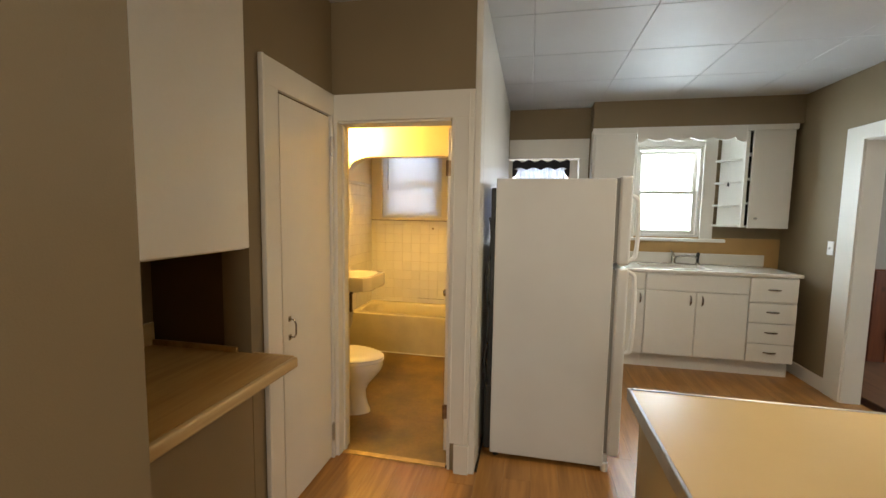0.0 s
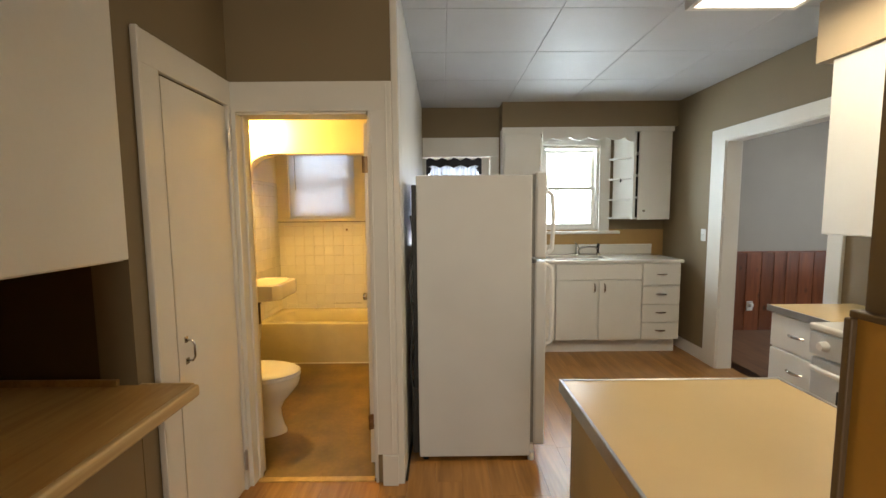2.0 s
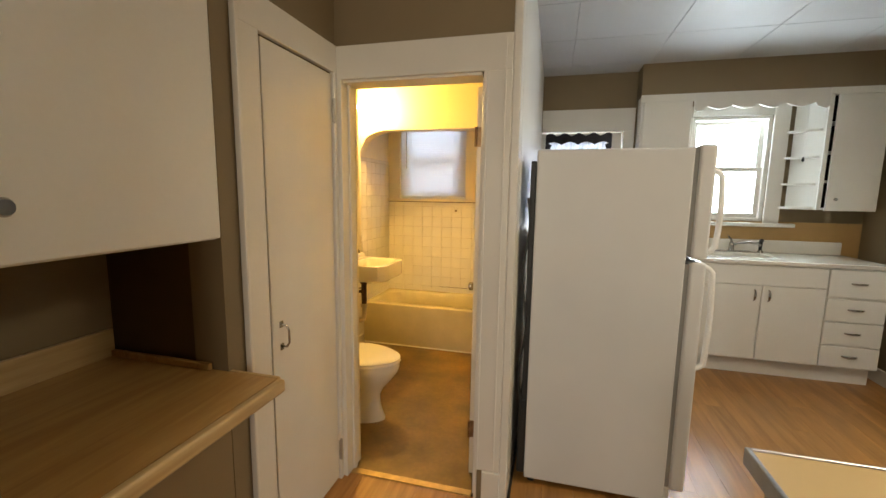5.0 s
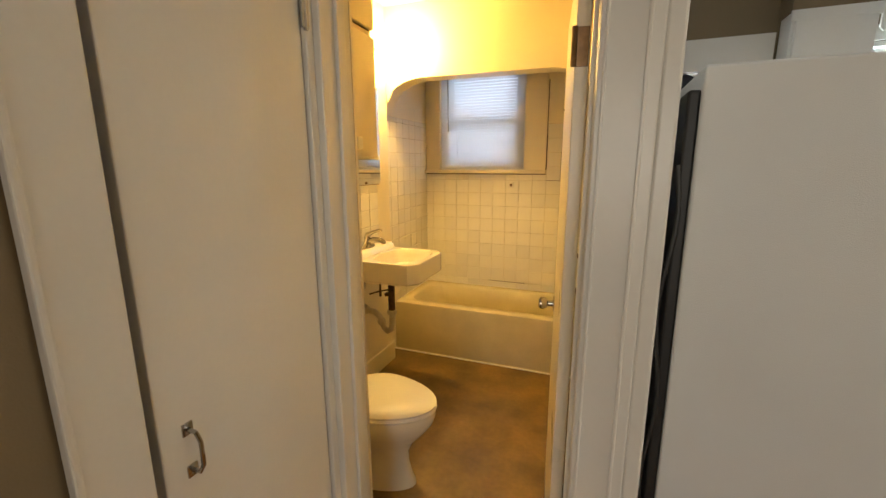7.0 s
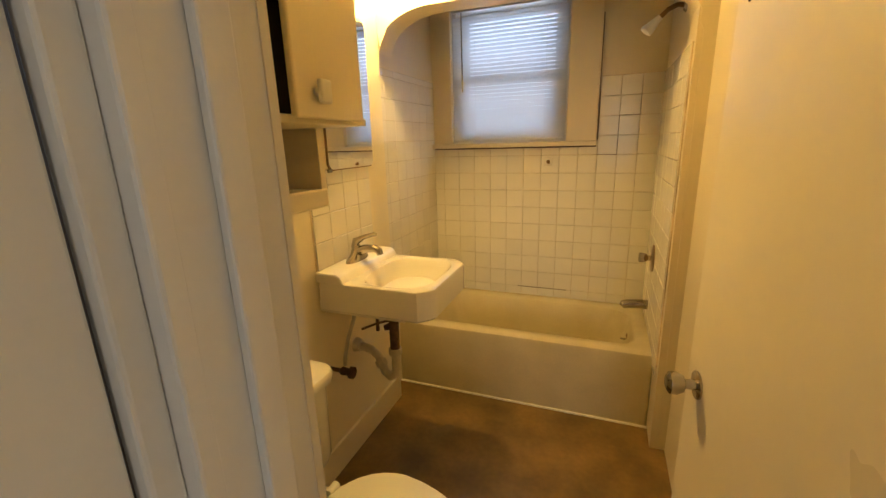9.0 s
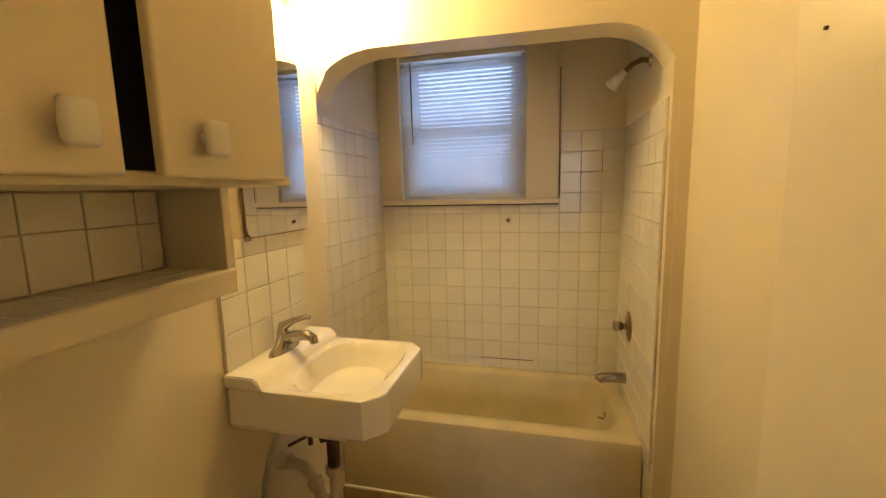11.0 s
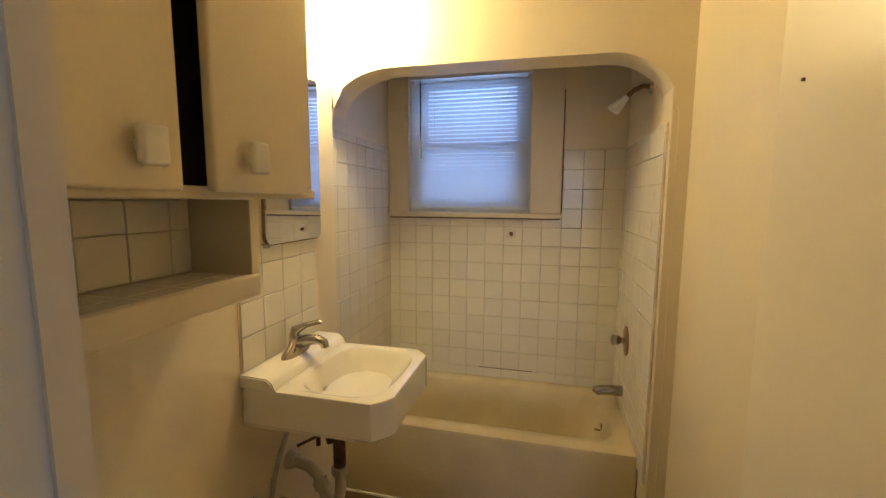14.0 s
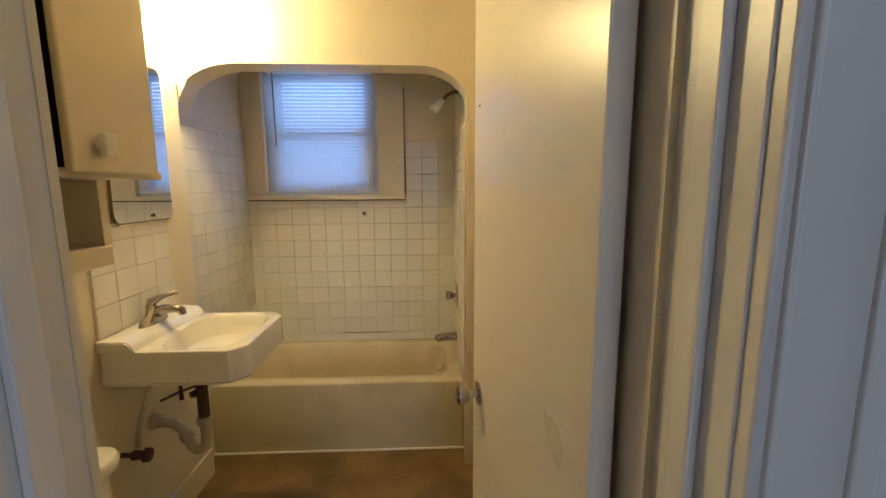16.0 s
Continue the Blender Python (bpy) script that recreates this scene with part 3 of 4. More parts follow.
piece("knob", tube([(-0.79, 1.11, 1.43), (-0.78, 1.11, 1.43), (-0.765, 1.11, 1.43), (-0.758, 1.11, 1.43)], [0.007, 0.008, 0.019, 0.015], 14), CHROME, dr, "", True)
setting("wall_hutch_header", box(-1.298, -0.80, 0.925, 1.655, 2.5, CZ), TAUPE, "taupe wall above the wall cabinet")
sh = thing("alcove_counter", -0.95, 1.29, 0.84, "wood-grain laminate shelf counter with a rounded front edge", "counter")
piece("top", box(-1.298, -0.612, 0.928, 1.652, 0.842, 0.876), SHELFWOOD, sh)
piece("front_edge", box(-0.612, -0.585, 0.928, 1.656, 0.836, 0.878, 0.008, 3), SHELFEDGE, sh)
piece("end_edge", box(-0.80, -0.612, 1.652, 1.672, 0.838, 0.877, 0.006, 3), SHELFEDGE, sh)
piece("backsplash", box(-1.298, -1.28, 0.928, 1.652, 0.876, 0.975, 0.004), SHELFEDGE, sh)
piece("side_splash", box(-1.28, -0.86, 1.636, 1.652, 0.8765, 0.90, 0.003), SHELFWOOD, sh)
piece("support", box(-0.64, -0.615, 0.93, 0.952, 0.0, 0.838, 0.003), WHITE, sh, "white painted support post")
piece("front_panel", box(-0.815, -0.80, 0.928, 1.652, 0.0, 0.842), TAUPE, sh, "taupe painted panel under the shelf")

# ---- kitchen: refrigerator ----
f = thing("refrigerator", 0.47, 2.93, 0.0, "white two-door top-freezer refrigerator with textured sides", "refrigerator")
FY0, FY1 = 2.57, 3.30
piece("body", box(0.125, 0.775, FY0, FY1, 0.03, 1.672, 0.008, 3), FRIDGE, f)
for nm, z0, z1 in (("freezer_door", 1.2, 1.685), ("fridge_door", 0.10, 1.185)):
    dr = piece(nm, box(0.792, 0.858, FY0 - 0.004, FY1 + 0.004, z0, z1, 0.014, 3), FRIDGE, f)
    piece("gasket", box(0.774, 0.793, FY0 + 0.008, FY1 - 0.008, z0 + 0.012, z1 - 0.012), mat("grey_gasket", (0.25, 0.25, 0.24), 0.6), dr)
    a, b = (z0 + 0.02, z1 - 0.10) if nm == "freezer_door" else (z1 - 0.50, z1 - 0.02)
    hp = [(0.855, FY0 + 0.05, a), (0.885, FY0 + 0.05, a + 0.015)] + [(0.897 + 0.008 * math.sin(math.pi * k / 8), FY0 + 0.05, a + 0.03 + (b - a - 0.06) * k / 8) for k in range(9)] + [(0.885, FY0 + 0.05, b - 0.015), (0.855, FY0 + 0.05, b)]
    piece("handle", tube(hp, 0.012, 10), PLASTIC, dr, "", True)
piece("top_hinge", box(0.74, 0.84, FY0 + 0.62, FY0 + 0.70, 1.672, 1.692, 0.004), PLASTIC, f)
piece("kick_grille", box(0.76, 0.80, FY0 + 0.02, FY1 - 0.02, 0.02, 0.095, 0.003), PLASTIC, f)
piece("foot", tube([(0.785, FY0 + 0.02, 0.0), (0.785, FY0 + 0.02, 0.05)], 0.02, 12), PLASTIC, f)
piece("foot", tube([(0.16, FY0 + 0.04, 0.0), (0.16, FY0 + 0.04, 0.04)], 0.018, 12), BLACK, f)
piece("foot", tube([(0.16, FY1 - 0.04, 0.0), (0.16, FY1 - 0.04, 0.04)], 0.018, 12), BLACK, f)
piece("foot", tube([(0.785, FY1 - 0.04, 0.0), (0.785, FY1 - 0.04, 0.05)], 0.02, 12), PLASTIC, f)
piece("rear_coil", box(0.098, 0.126, FY0 + 0.01, FY1 - 0.02, 0.10, 1.62, 0.006), BLACK, f, "black rear condenser panel")
piece("compressor_cover", box(0.085, 0.127, FY0 + 0.004, FY1 - 0.02, 0.05, 0.45, 0.01), BLACK, f)
piece("power_cord", tube([(0.092 + 0.012 * math.sin(k * 0.7), FY0 + 0.004, 1.45 - k * 0.055) for k in range(22)], 0.006, 8), BLACK, f, "black hanging power cord", True)

# ---- kitchen: sink wall ----


def bow_pull(x, y, z, vertical=False, toward="y"):
    """A small chrome bow handle on a front that faces -y or -x."""
    pts = []
    for k in range(9):
        a = -1 + 2 * k / 8
        out = 0.022 * (1 - a * a) ** 0.5
        if toward == "y":
            pts.append((x, y - out, z + a * 0.045) if vertical else (x + a * 0.05, y - out, z))
        else:
            pts.append((x - out, y + a * 0.05, z))
    return tube(pts, [0.006, 0.007, 0.008, 0.009, 0.009, 0.009, 0.008, 0.007, 0.006], 8)


BF = 4.365


def base_unit(name, x0, x1, fronts, label):
    c = thing(name, (x0 + x1) / 2, 4.66, 0.0, label, "cabinet", "sink base cabinets")
    b = box(x0, x1, BF + 0.02, BACK - 0.008, 0.15, 0.938)
    piece("body", b, CABWHITE, c)
    piece("toe_kick", box(x0, x1, BF + 0.09, BF + 0.11, 0.0, 0.15), CABWHITE, c, "scuffed white toe kick")
    for nm, a, b, z0, z1, hx, hz, vert in fronts:
        p = piece(nm, box(a + 0.004, b - 0.004, BF, BF + 0.019, z0, z1, 0.005), CABWHITE, c)
        if hx is not None:
            piece("handle", bow_pull(hx, BF, hz, vert), CHROME, p, "chrome bow handle", True)
    return c


base_unit("base_cabinet", 2.285, 2.672, [("drawer", 2.285, 2.672, a, b, 2.48, (a + b) / 2 + 0.01, False) for a, b in ((0.155, 0.325), (0.333, 0.515), (0.523, 0.70))]
          + [("drawer", 2.285, 2.672, 0.715, 0.93, 2.48, 0.825, False)], "white painted base cabinet with four drawers")
base_unit("base_cabinet", 1.41, 2.283, [("false_front", 1.41, 2.283, 0.775, 0.93, None, 0, False), ("door", 1.41, 1.845, 0.155, 0.768, 1.80, 0.69, True), ("door", 1.849, 2.283, 0.155, 0.768, 1.90, 0.69, True)],
          "white painted sink base cabinet with two doors")
base_unit("base_cabinet", 0.98, 1.408, [("drawer", 0.98, 1.408, 0.775, 0.93, 1.19, 0.85, False), ("door", 0.98, 1.408, 0.155, 0.768, 1.365, 0.69, True)], "white painted base cabinet with a drawer and a door")

ct = thing("sink_counter", 1.83, 4.66, 0.94, "white enamel counter with built-in sink and backsplash", "counter")
SX0, SX1, SY0, SY1 = 1.42, 2.02, 4.50, 4.86
b = box(0.97, SX0, BF - 0.02, BACK - 0.008, 0.940, 0.972, 0.006)
add_box(b, SX1, 2.69, BF - 0.02, BACK - 0.008, 0.940, 0.972, 0.006)
add_box(b, SX0 - 0.01, SX1 + 0.01, BF - 0.02, SY0, 0.940, 0.972, 0.006)
add_box(b, SX0 - 0.01, SX1 + 0.01, SY1, BACK - 0.008, 0.940, 0.972, 0.006)
piece("worktop", b, PORCELAIN, ct)
piece("backsplash", box(0.97, 2.66, BACK - 0.035, BACK - 0.009, 0.972, 1.085, 0.006), PORCELAIN, ct)
b = bmesh.new()
for q in ((SX0, SX0 + 0.012, SY0, SY1, 0.8, 0.968), (SX1 - 0.012, SX1, SY0, SY1, 0.8, 0.968), (SX0, SX1, SY0, SY0 + 0.012, 0.8, 0.968), (SX0, SX1, SY1 - 0.012, SY1, 0.8, 0.968), (SX0, SX1, SY0, SY1, 0.79, 0.80)):
    add_box(b, *q, 0.003)
piece("basin", b, PORCELAIN, ct)
fa = thing("kitchen_faucet", 1.82, 4.90, 0.972, "chrome kitchen faucet with a long spout", "faucet")
b = box(1.70, 1.96, 4.875, 4.925, 0.972, 0.985, 0.008)
add_tube(b, [(1.80, 4.90, 0.98), (1.80, 4.90, 1.05), (1.80, 4.90, 1.06)], [0.022, 0.020, 0.012])
piece("body", b, CHROME, fa, "", True)
piece("spout", tube([(1.80, 4.90, 1.03), (1.84, 4.88, 1.055), (1.90, 4.82, 1.07), (1.95, 4.76, 1.07), (1.965, 4.745, 1.05)], [0.012, 0.011, 0.010, 0.010, 0.011]), CHROME, fa, "", True)
piece("lever", tube([(1.80, 4.90, 1.06), (1.79, 4.90, 1.09), (1.76, 4.88, 1.115)], [0.012, 0.008, 0.006]), CHROME, fa, "", True)
sp = thing("sink_sprayer", 2.03, 4.90, 0.972, "black plastic sink sprayer in its holder", "sprayer")
piece("holder", tube([(2.03, 4.90, 0.972), (2.03, 4.90, 0.995)], [0.024, 0.018]), CHROME, sp, "", True)
piece("spray_head", tube([(2.03, 4.90, 0.99), (2.03, 4.90, 1.06), (2.028, 4.885, 1.085), (2.02, 4.86, 1.09)], [0.012, 0.015, 0.018, 0.012]), BLACK, sp, "", True)

UF = 4.745
c = thing("sink_wall_cabinet", 1.13, 4.86, 1.37, "white painted wall cabinet beside the kitchen window", "cabinet", "sink wall cabinets")
piece("body", box(0.93, 1.34, UF + 0.02, BACK - 0.024, 1.37, 2.352), CABWHITE, c)
piece("face_frame", box(0.92, 1.35, UF, UF + 0.02, 2.29, 2.356, 0.003), CABWHITE, c)
piece("door", box(0.945, 1.335, UF - 0.004, UF + 0.018, 1.365, 2.295, 0.005), CABWHITE, c)
c = thing("sink_wall_cabinet", 2.54, 4.86, 1.37, "white wall cabinet with its door ajar", "cabinet", "sink wall cabinets")
b = prism([(2.33, UF + 0.02), (2.345, UF + 0.02), (2.215, BACK - 0.026), (2.20, BACK - 0.026)], "z", 1.37, 2.352)
add_box(b, 2.725, 2.74, UF + 0.02, BACK - 0.024, 1.37, 2.352)
add_box(b, 2.345, 2.725, BACK - 0.036, BACK - 0.024, 1.37, 2.352)
add_box(b, 2.345, 2.725, UF + 0.02, BACK - 0.036, 1.37, 1.385)
add_box(b, 2.345, 2.725, UF + 0.02, BACK - 0.036, 2.33, 2.352)
piece("body", b, CABWHITE, c)
# near-black sheet at the back, painted as shade seen past the ajar door
piece("inside_shade", box(2.346, 2.724, BACK - 0.045, BACK - 0.037, 1.386, 2.329), DARK, c)
for z in (1.60, 1.84, 2.08):
    piece("shelf", box(2.346, 2.724, UF + 0.05, BACK - 0.046, z, z + 0.016), CABWHITE, c)
piece("stile", box(2.33, 2.362, UF, UF + 0.019, 1.37, 2.30, 0.003), CABWHITE, c)
dr = box(-0.358, 0.0, -0.02, 0.0, 1.365, 2.30, 0.005)
bmesh.ops.rotate(dr, verts=dr.verts, cent=(0, 0, 0), matrix=Matrix.Rotation(radians(3), 3, "Z"))
bmesh.ops.translate(dr, verts=dr.verts, vec=(2.738, UF + 0.018, 0))
dr = piece("door", dr, CABWHITE, c)
piece("knob", tube([(2.44, UF - 0.016, 1.46), (2.44, UF - 0.03, 1.46), (2.44, UF - 0.042, 1.46)], [0.006, 0.014, 0.012], 12), CHROME, dr, "", True)
piece("face_frame", box(2.33, 2.76, UF - 0.002, UF + 0.019, 2.303, 2.356, 0.003), CABWHITE, c)
for z in (1.372, 1.575, 1.80, 2.02):
    out = [(2.328, UF + 0.03), (2.29, UF + 0.035), (2.20, UF + 0.09), (2.155, BACK - 0.08), (2.15, BACK - 0.03), (2.198, BACK - 0.03)]
    piece("corner_shelf", prism(out, "z", z, z + 0.018), CABWHITE, c, "white quarter-round open shelf")
# scalloped valance between the cabinets
va = [(1.35, 2.356), (1.35, 2.215)]
for k in range(1, 60):
    u = k / 60
    va.append((1.35 + 0.98 * u, 2.245 - 0.030 * abs(math.cos(u * math.pi * 5.0)) - 0.02 * (abs(u - 0.5) > 0.40)))
va += [(2.33, 2.215), (2.33, 2.356)]
v = thing("window_valance", 1.84, UF + 0.01, 2.2, "white scalloped wooden valance above the kitchen sink", "valance")
piece("board", prism(va, "y", UF, UF + 0.018), CABWHITE, v)
pc = thing("pull_cord", 2.22, 4.80, 1.80, "light pull cord with a small dark bob", "pull cord")
piece("cord", tube([(2.22, 4.80, 1.80), (2.22, 4.80, 2.35)], 0.0015, 6), PLASTIC, pc)
piece("bob", tube([(2.22, 4.80, 1.77), (2.22, 4.80, 1.785), (2.22, 4.80, 1.81)], [0.006, 0.011, 0.004], 10), BLACK, pc, "", True)
sw = thing("light_switch", EAST, 4.24, 1.22, "white wall switch plate", "light switch")
piece("plate", box(EAST - 0.007, EAST - 0.0005, 4.205, 4.275, 1.165, 1.28, 0.003), PLASTIC, sw)
piece("toggle", box(EAST - 0.02, EAST - 0.006, 4.235, 4.245, 1.215, 1.235, 0.002), PLASTIC, sw)

# ---- kitchen: peninsula and stove side ----
p = thing("peninsula", 1.09, 1.28, 0.0, "low tan laminate peninsula counter with a metal edge", "counter")
piece("top", box(0.675, 1.412, 0.93, 1.618, 0.858, 0.890, 0.002), LAMINATE, p)
piece("metal_edge", box(0.664, 0.676, 0.93, 1.628, 0.850, 0.893, 0.003), STEEL, p, "worn metal edge band")
piece("metal_edge", box(0.676, 1.422, 1.618, 1.628, 0.850, 0.893, 0.003), STEEL, p, "worn metal edge band")
piece("metal_edge", box(1.412, 1.422, 0.93, 1.618, 0.850, 0.893, 0.003), STEEL, p, "worn metal edge band")
piece("body", box(0.70, 1.39, 0.935, 1.595, 0.0, 0.857), PANEL, p, "tan painted side panels")

c = thing("stove_side_cabinet", 2.53, 2.55, 0.0, "white base cabinet with drawers beside the stove", "cabinet")
piece("body", box(2.30, EAST - 0.002, 2.35, 2.735, 0.10, 0.852), CABWHITE, c)
piece("toe_kick", box(2.36, EAST - 0.002, 2.35, 2.735, 0.0, 0.10), DARK, c)
for z0, z1 in ((0.64, 0.84), (0.12, 0.63)):
    q = piece("drawer" if z0 > 0.5 else "door", box(2.28, 2.30, 2.355, 2.73, z0, z1, 0.005), CABWHITE, c)
    piece("handle", bow_pull(2.28, 2.545, z1 - 0.10, toward="x"), CHROME, q, "chrome bow handle", True)
ctp = thing("stove_side_counter", 2.53, 2.55, 0.853, "tan laminate counter with a dark edge", "counter")
piece("top", box(2.275, EAST - 0.002, 2.345, 2.75, 0.853, 0.885, 0.002), LAMINATE, ctp)
piece("edge_band", box(2.265, 2.276, 2.345, 2.752, 0.848, 0.887, 0.002), STEEL, ctp)
st = thing("stove", 2.45, 1.96, 0.0, "white gas range with front knobs and black grates", "stove")
piece("body", box(2.20, EAST - 0.002, 1.585, 2.335, 0.03, 0.865, 0.008), FRIDGE, st)
piece("cooktop", box(2.15, EAST - 0.002, 1.585, 2.335, 0.852, 0.89, 0.014, 3), PORCELAIN, st)
piece("control_panel", box(2.155, 2.205, 1.59, 2.33, 0.73, 0.851, 0.010), FRIDGE, st)
for k in range(4):
    y = 1.70 + 0.165 * k + (0.04 if k == 3 else 0)
    piece("knob", tube([(2.157, y, 0.79), (2.14, y, 0.79), (2.122, y, 0.79)], [0.026, 0.024, 0.018], 16), PLASTIC, st, "", True)
od = piece("oven_door", box(2.165, 2.20, 1.595, 2.325, 0.22, 0.715, 0.010), FRIDGE, st)
piece("oven_window", box(2.160, 2.166, 1.75, 2.17, 0.34, 0.59, 0.003), BLACK, od)
piece("oven_handle", tube([(2.165, 1.65, 0.67), (2.125, 1.65, 0.675), (2.12, 1.70, 0.675), (2.12, 2.22, 0.675), (2.125, 2.27, 0.675), (2.165, 2.27, 0.67)], 0.013, 10), PLASTIC, od, "", True)
piece("bottom_drawer", box(2.165, 2.20, 1.595, 2.325, 0.05, 0.21, 0.008), FRIDGE, st)
for y in (1.78, 2.14):
    g = bmesh.new()
    for a in (-0.11, 0.0, 0.11):
        add_tube(g, [(2.26, y + a, 0.89), (2.26, y + a, 0.913), (2.62, y + a, 0.913), (2.62, y + a, 0.89)], 0.005, 6)
    add_tube(g, [(2.26, y - 0.11, 0.913), (2.26, y + 0.11, 0.913)], 0.005, 6)
    add_tube(g, [(2.62, y - 0.11, 0.913), (2.62, y + 0.11, 0.913)], 0.005, 6)
    piece("grate", g, BLACK, st, "black iron grate")
c = thing("stove_wall_cabinet", 2.61, 2.2, 1.32, "white painted wall cabinet above the stove side", "cabinet")
piece("body", box(2.445, EAST - 0.002, 1.30, 2.60, 1.322, 2.284), CABWHITE, c)
for y0, y1, ky in ((2.165, 2.597, 2.22), (1.73, 2.16, 2.10), (1.30, 1.725, 1.40)):
    q = piece("door", box(2.424, 2.444, y0, y1, 1.325, 2.28, 0.004), CABWHITE, c)
    piece("knob", tube([(2.424, ky, 1.385), (2.41, ky, 1.385), (2.396, ky, 1.385)], [0.006, 0.016, 0.014], 12), CHROME, q, "", True)
cl = thing("ceiling_light", 1.90, 1.99, 2.53, "rectangular fluorescent ceiling fixture, lit", "ceiling light")
b = bmesh.new()
for q in ((1.60, 2.20, 1.37, 1.40), (1.60, 2.20, 2.58, 2.61), (1.60, 1.63, 1.40, 2.58), (2.17, 2.20, 1.40, 2.58)):
    add_box(b, q[0], q[1], q[2], q[3], 2.545, CZ, 0.004)
piece("frame", b, WHITE, cl)
piece("diffuser", box(1.63, 2.17, 1.40, 2.58, 2.55, 2.56), GLOWTUBE, cl, "lit white diffuser")
ou = thing("wall_outlet", 3.98, 5.15, 0.30, "white outlet with a plug on the wainscot", "outlet")
piece("plate", box(3.93, 4.0, 5.135, 5.150, 0.25, 0.365, 0.003), PLASTIC, ou)
piece("plug", box(3.945, 3.985, 5.095, 5.136, 0.30, 0.345, 0.008), PLASTIC, ou)

# ---- bathroom ----
# tub with a lofted basin
t = thing("bathtub", (AW + AE) / 2, 4.52, 0.0, "worn white enamel alcove bathtub with a flat apron", "bathtub")
RZ, FY = 0.40, 4.19


def rounded(cx, cy, hx, hy, r, z, n=6):
    out = []
    for sx, sy, a0 in ((1, 1, 0), (-1, 1, 90), (-1, -1, 180), (1, -1, 270)):
        for k in range(n + 1):
            a = radians(a0 + 90 * k / n)
            out.append((cx + sx * (hx - r) + r * math.cos(a), cy + sy * (hy - r) + r * math.sin(a), z))
    return out


cx, cy = (AW + AE) / 2, (FY + TY) / 2
hx, hy = (AE - AW) / 2 - 0.002, (TY - FY) / 2 - 0.002
rings = [rounded(cx, cy, hx, hy, 0.012, 0.0), rounded(cx, cy, hx, hy, 0.012, RZ - 0.025), rounded(cx, cy, hx - 0.004, hy - 0.004, 0.016, RZ - 0.006), rounded(cx, cy, hx - 0.014, hy - 0.014, 0.02, RZ),
         rounded(cx, cy + 0.01, hx - 0.065, hy - 0.075, 0.10, RZ - 0.002), rounded(cx, cy + 0.01, hx - 0.082, hy - 0.092, 0.11, RZ - 0.018), rounded(cx, cy + 0.01, hx - 0.12, hy - 0.115, 0.13, 0.22),
         rounded(cx, cy + 0.01, hx - 0.17, hy - 0.15, 0.13, 0.09), rounded(cx, cy + 0.01, hx - 0.25, hy - 0.20, 0.10, 0.065)]
piece("tub_shell", loft(rings), TUBMAT, t, "", True)
piece("overflow_plate", tube([(AE - 0.088, 4.57, 0.29), (AE - 0.096, 4.57, 0.288), (AE - 0.10, 4.57, 0.287)], [0.036, 0.036, 0.028], 20), BRONZE, t, "tarnished overflow plate with lever", True)
piece("overflow_lever", tube([(AE - 0.098, 4.57, 0.287), (AE - 0.135, 4.57, 0.292)], 0.005, 8), CHROME, t)
setting("trim_tub_caulk", box(AW, AE, FY - 0.008, FY + 0.002, 0.0, 0.011, 0.003), CAULK, "uneven white caulk line along the tub")

sv = thing("shower_valve", AE, 4.548, 0.785, "tarnished bronze shower valve with a round knob", "shower valve")
piece("escutcheon", tube([(AE - 0.007, 4.548, 0.788), (AE - 0.013, 4.548, 0.788), (AE - 0.018, 4.548, 0.788)], [0.075, 0.072, 0.05], 28), BRONZE, sv, "tarnished round plate", True)
piece("knob", tube([(AE - 0.018, 4.548, 0.788), (AE - 0.035, 4.548, 0.788), (AE - 0.045, 4.548, 0.788), (AE - 0.075, 4.548, 0.788), (AE - 0.08, 4.548, 0.788)], [0.014, 0.014, 0.024, 0.027, 0.02], 16), CHROME, sv, "", True)
ts = thing("tub_spout", AE, 4.58, 0.495, "chrome tub spout with diverter", "tub spout")
piece("spout", tube([(AE - 0.007, 4.58, 0.510), (AE - 0.05, 4.58, 0.510), (AE - 0.11, 4.58, 0.505), (AE - 0.135, 4.58, 0.497), (AE - 0.14, 4.58, 0.49)], [0.027, 0.026, 0.025, 0.024, 0.016], 16), CHROME, ts, "", True)
sh = thing("shower", AE, 4.37, 1.943, "brass shower arm with a small white shower head", "shower")
piece("flange", tube([(AE - 0.001, 4.37, 1.953), (AE - 0.012, 4.37, 1.953)], [0.03, 0.02], 16), CHROME, sh, "", True)
piece("arm", tube([(AE - 0.005, 4.37, 1.953), (AE - 0.035, 4.37, 1.958), (AE - 0.07, 4.37, 1.943), (AE - 0.10, 4.37, 1.915)], 0.0105, 10), BRONZE, sh, "tarnished brass arm", True)
piece("head", tube([(AE - 0.098, 4.37, 1.917), (AE - 0.112, 4.37, 1.903), (AE - 0.122, 4.37, 1.891), (AE - 0.15, 4.37, 1.865), (AE - 0.153, 4.37, 1.861)], [0.013, 0.015, 0.02, 0.027, 0.022], 16), PLASTIC, sh, "white plastic head", True)
so = thing("soap_hook", -0.79, TY, 1.28, "broken soap dish stub on the tile", "soap holder")
piece("stub", box(-0.81, -0.76, TY - 0.014, TY - 0.006, 1.257, 1.307, 0.004), TILE, so)
piece("post", tube([(-0.785, TY - 0.013, 1.282), (-0.78, TY - 0.03, 1.277)], [0.012, 0.009], 10), BRONZE, so)

# wall-hung basin
bs = thing("wash_basin", WX, 3.645, 0.78, "white porcelain wall-hung basin with clipped corners", "sink")
BX, BY0, BY1 = -1.003, 3.425, 3.88
BTOP = 0.905
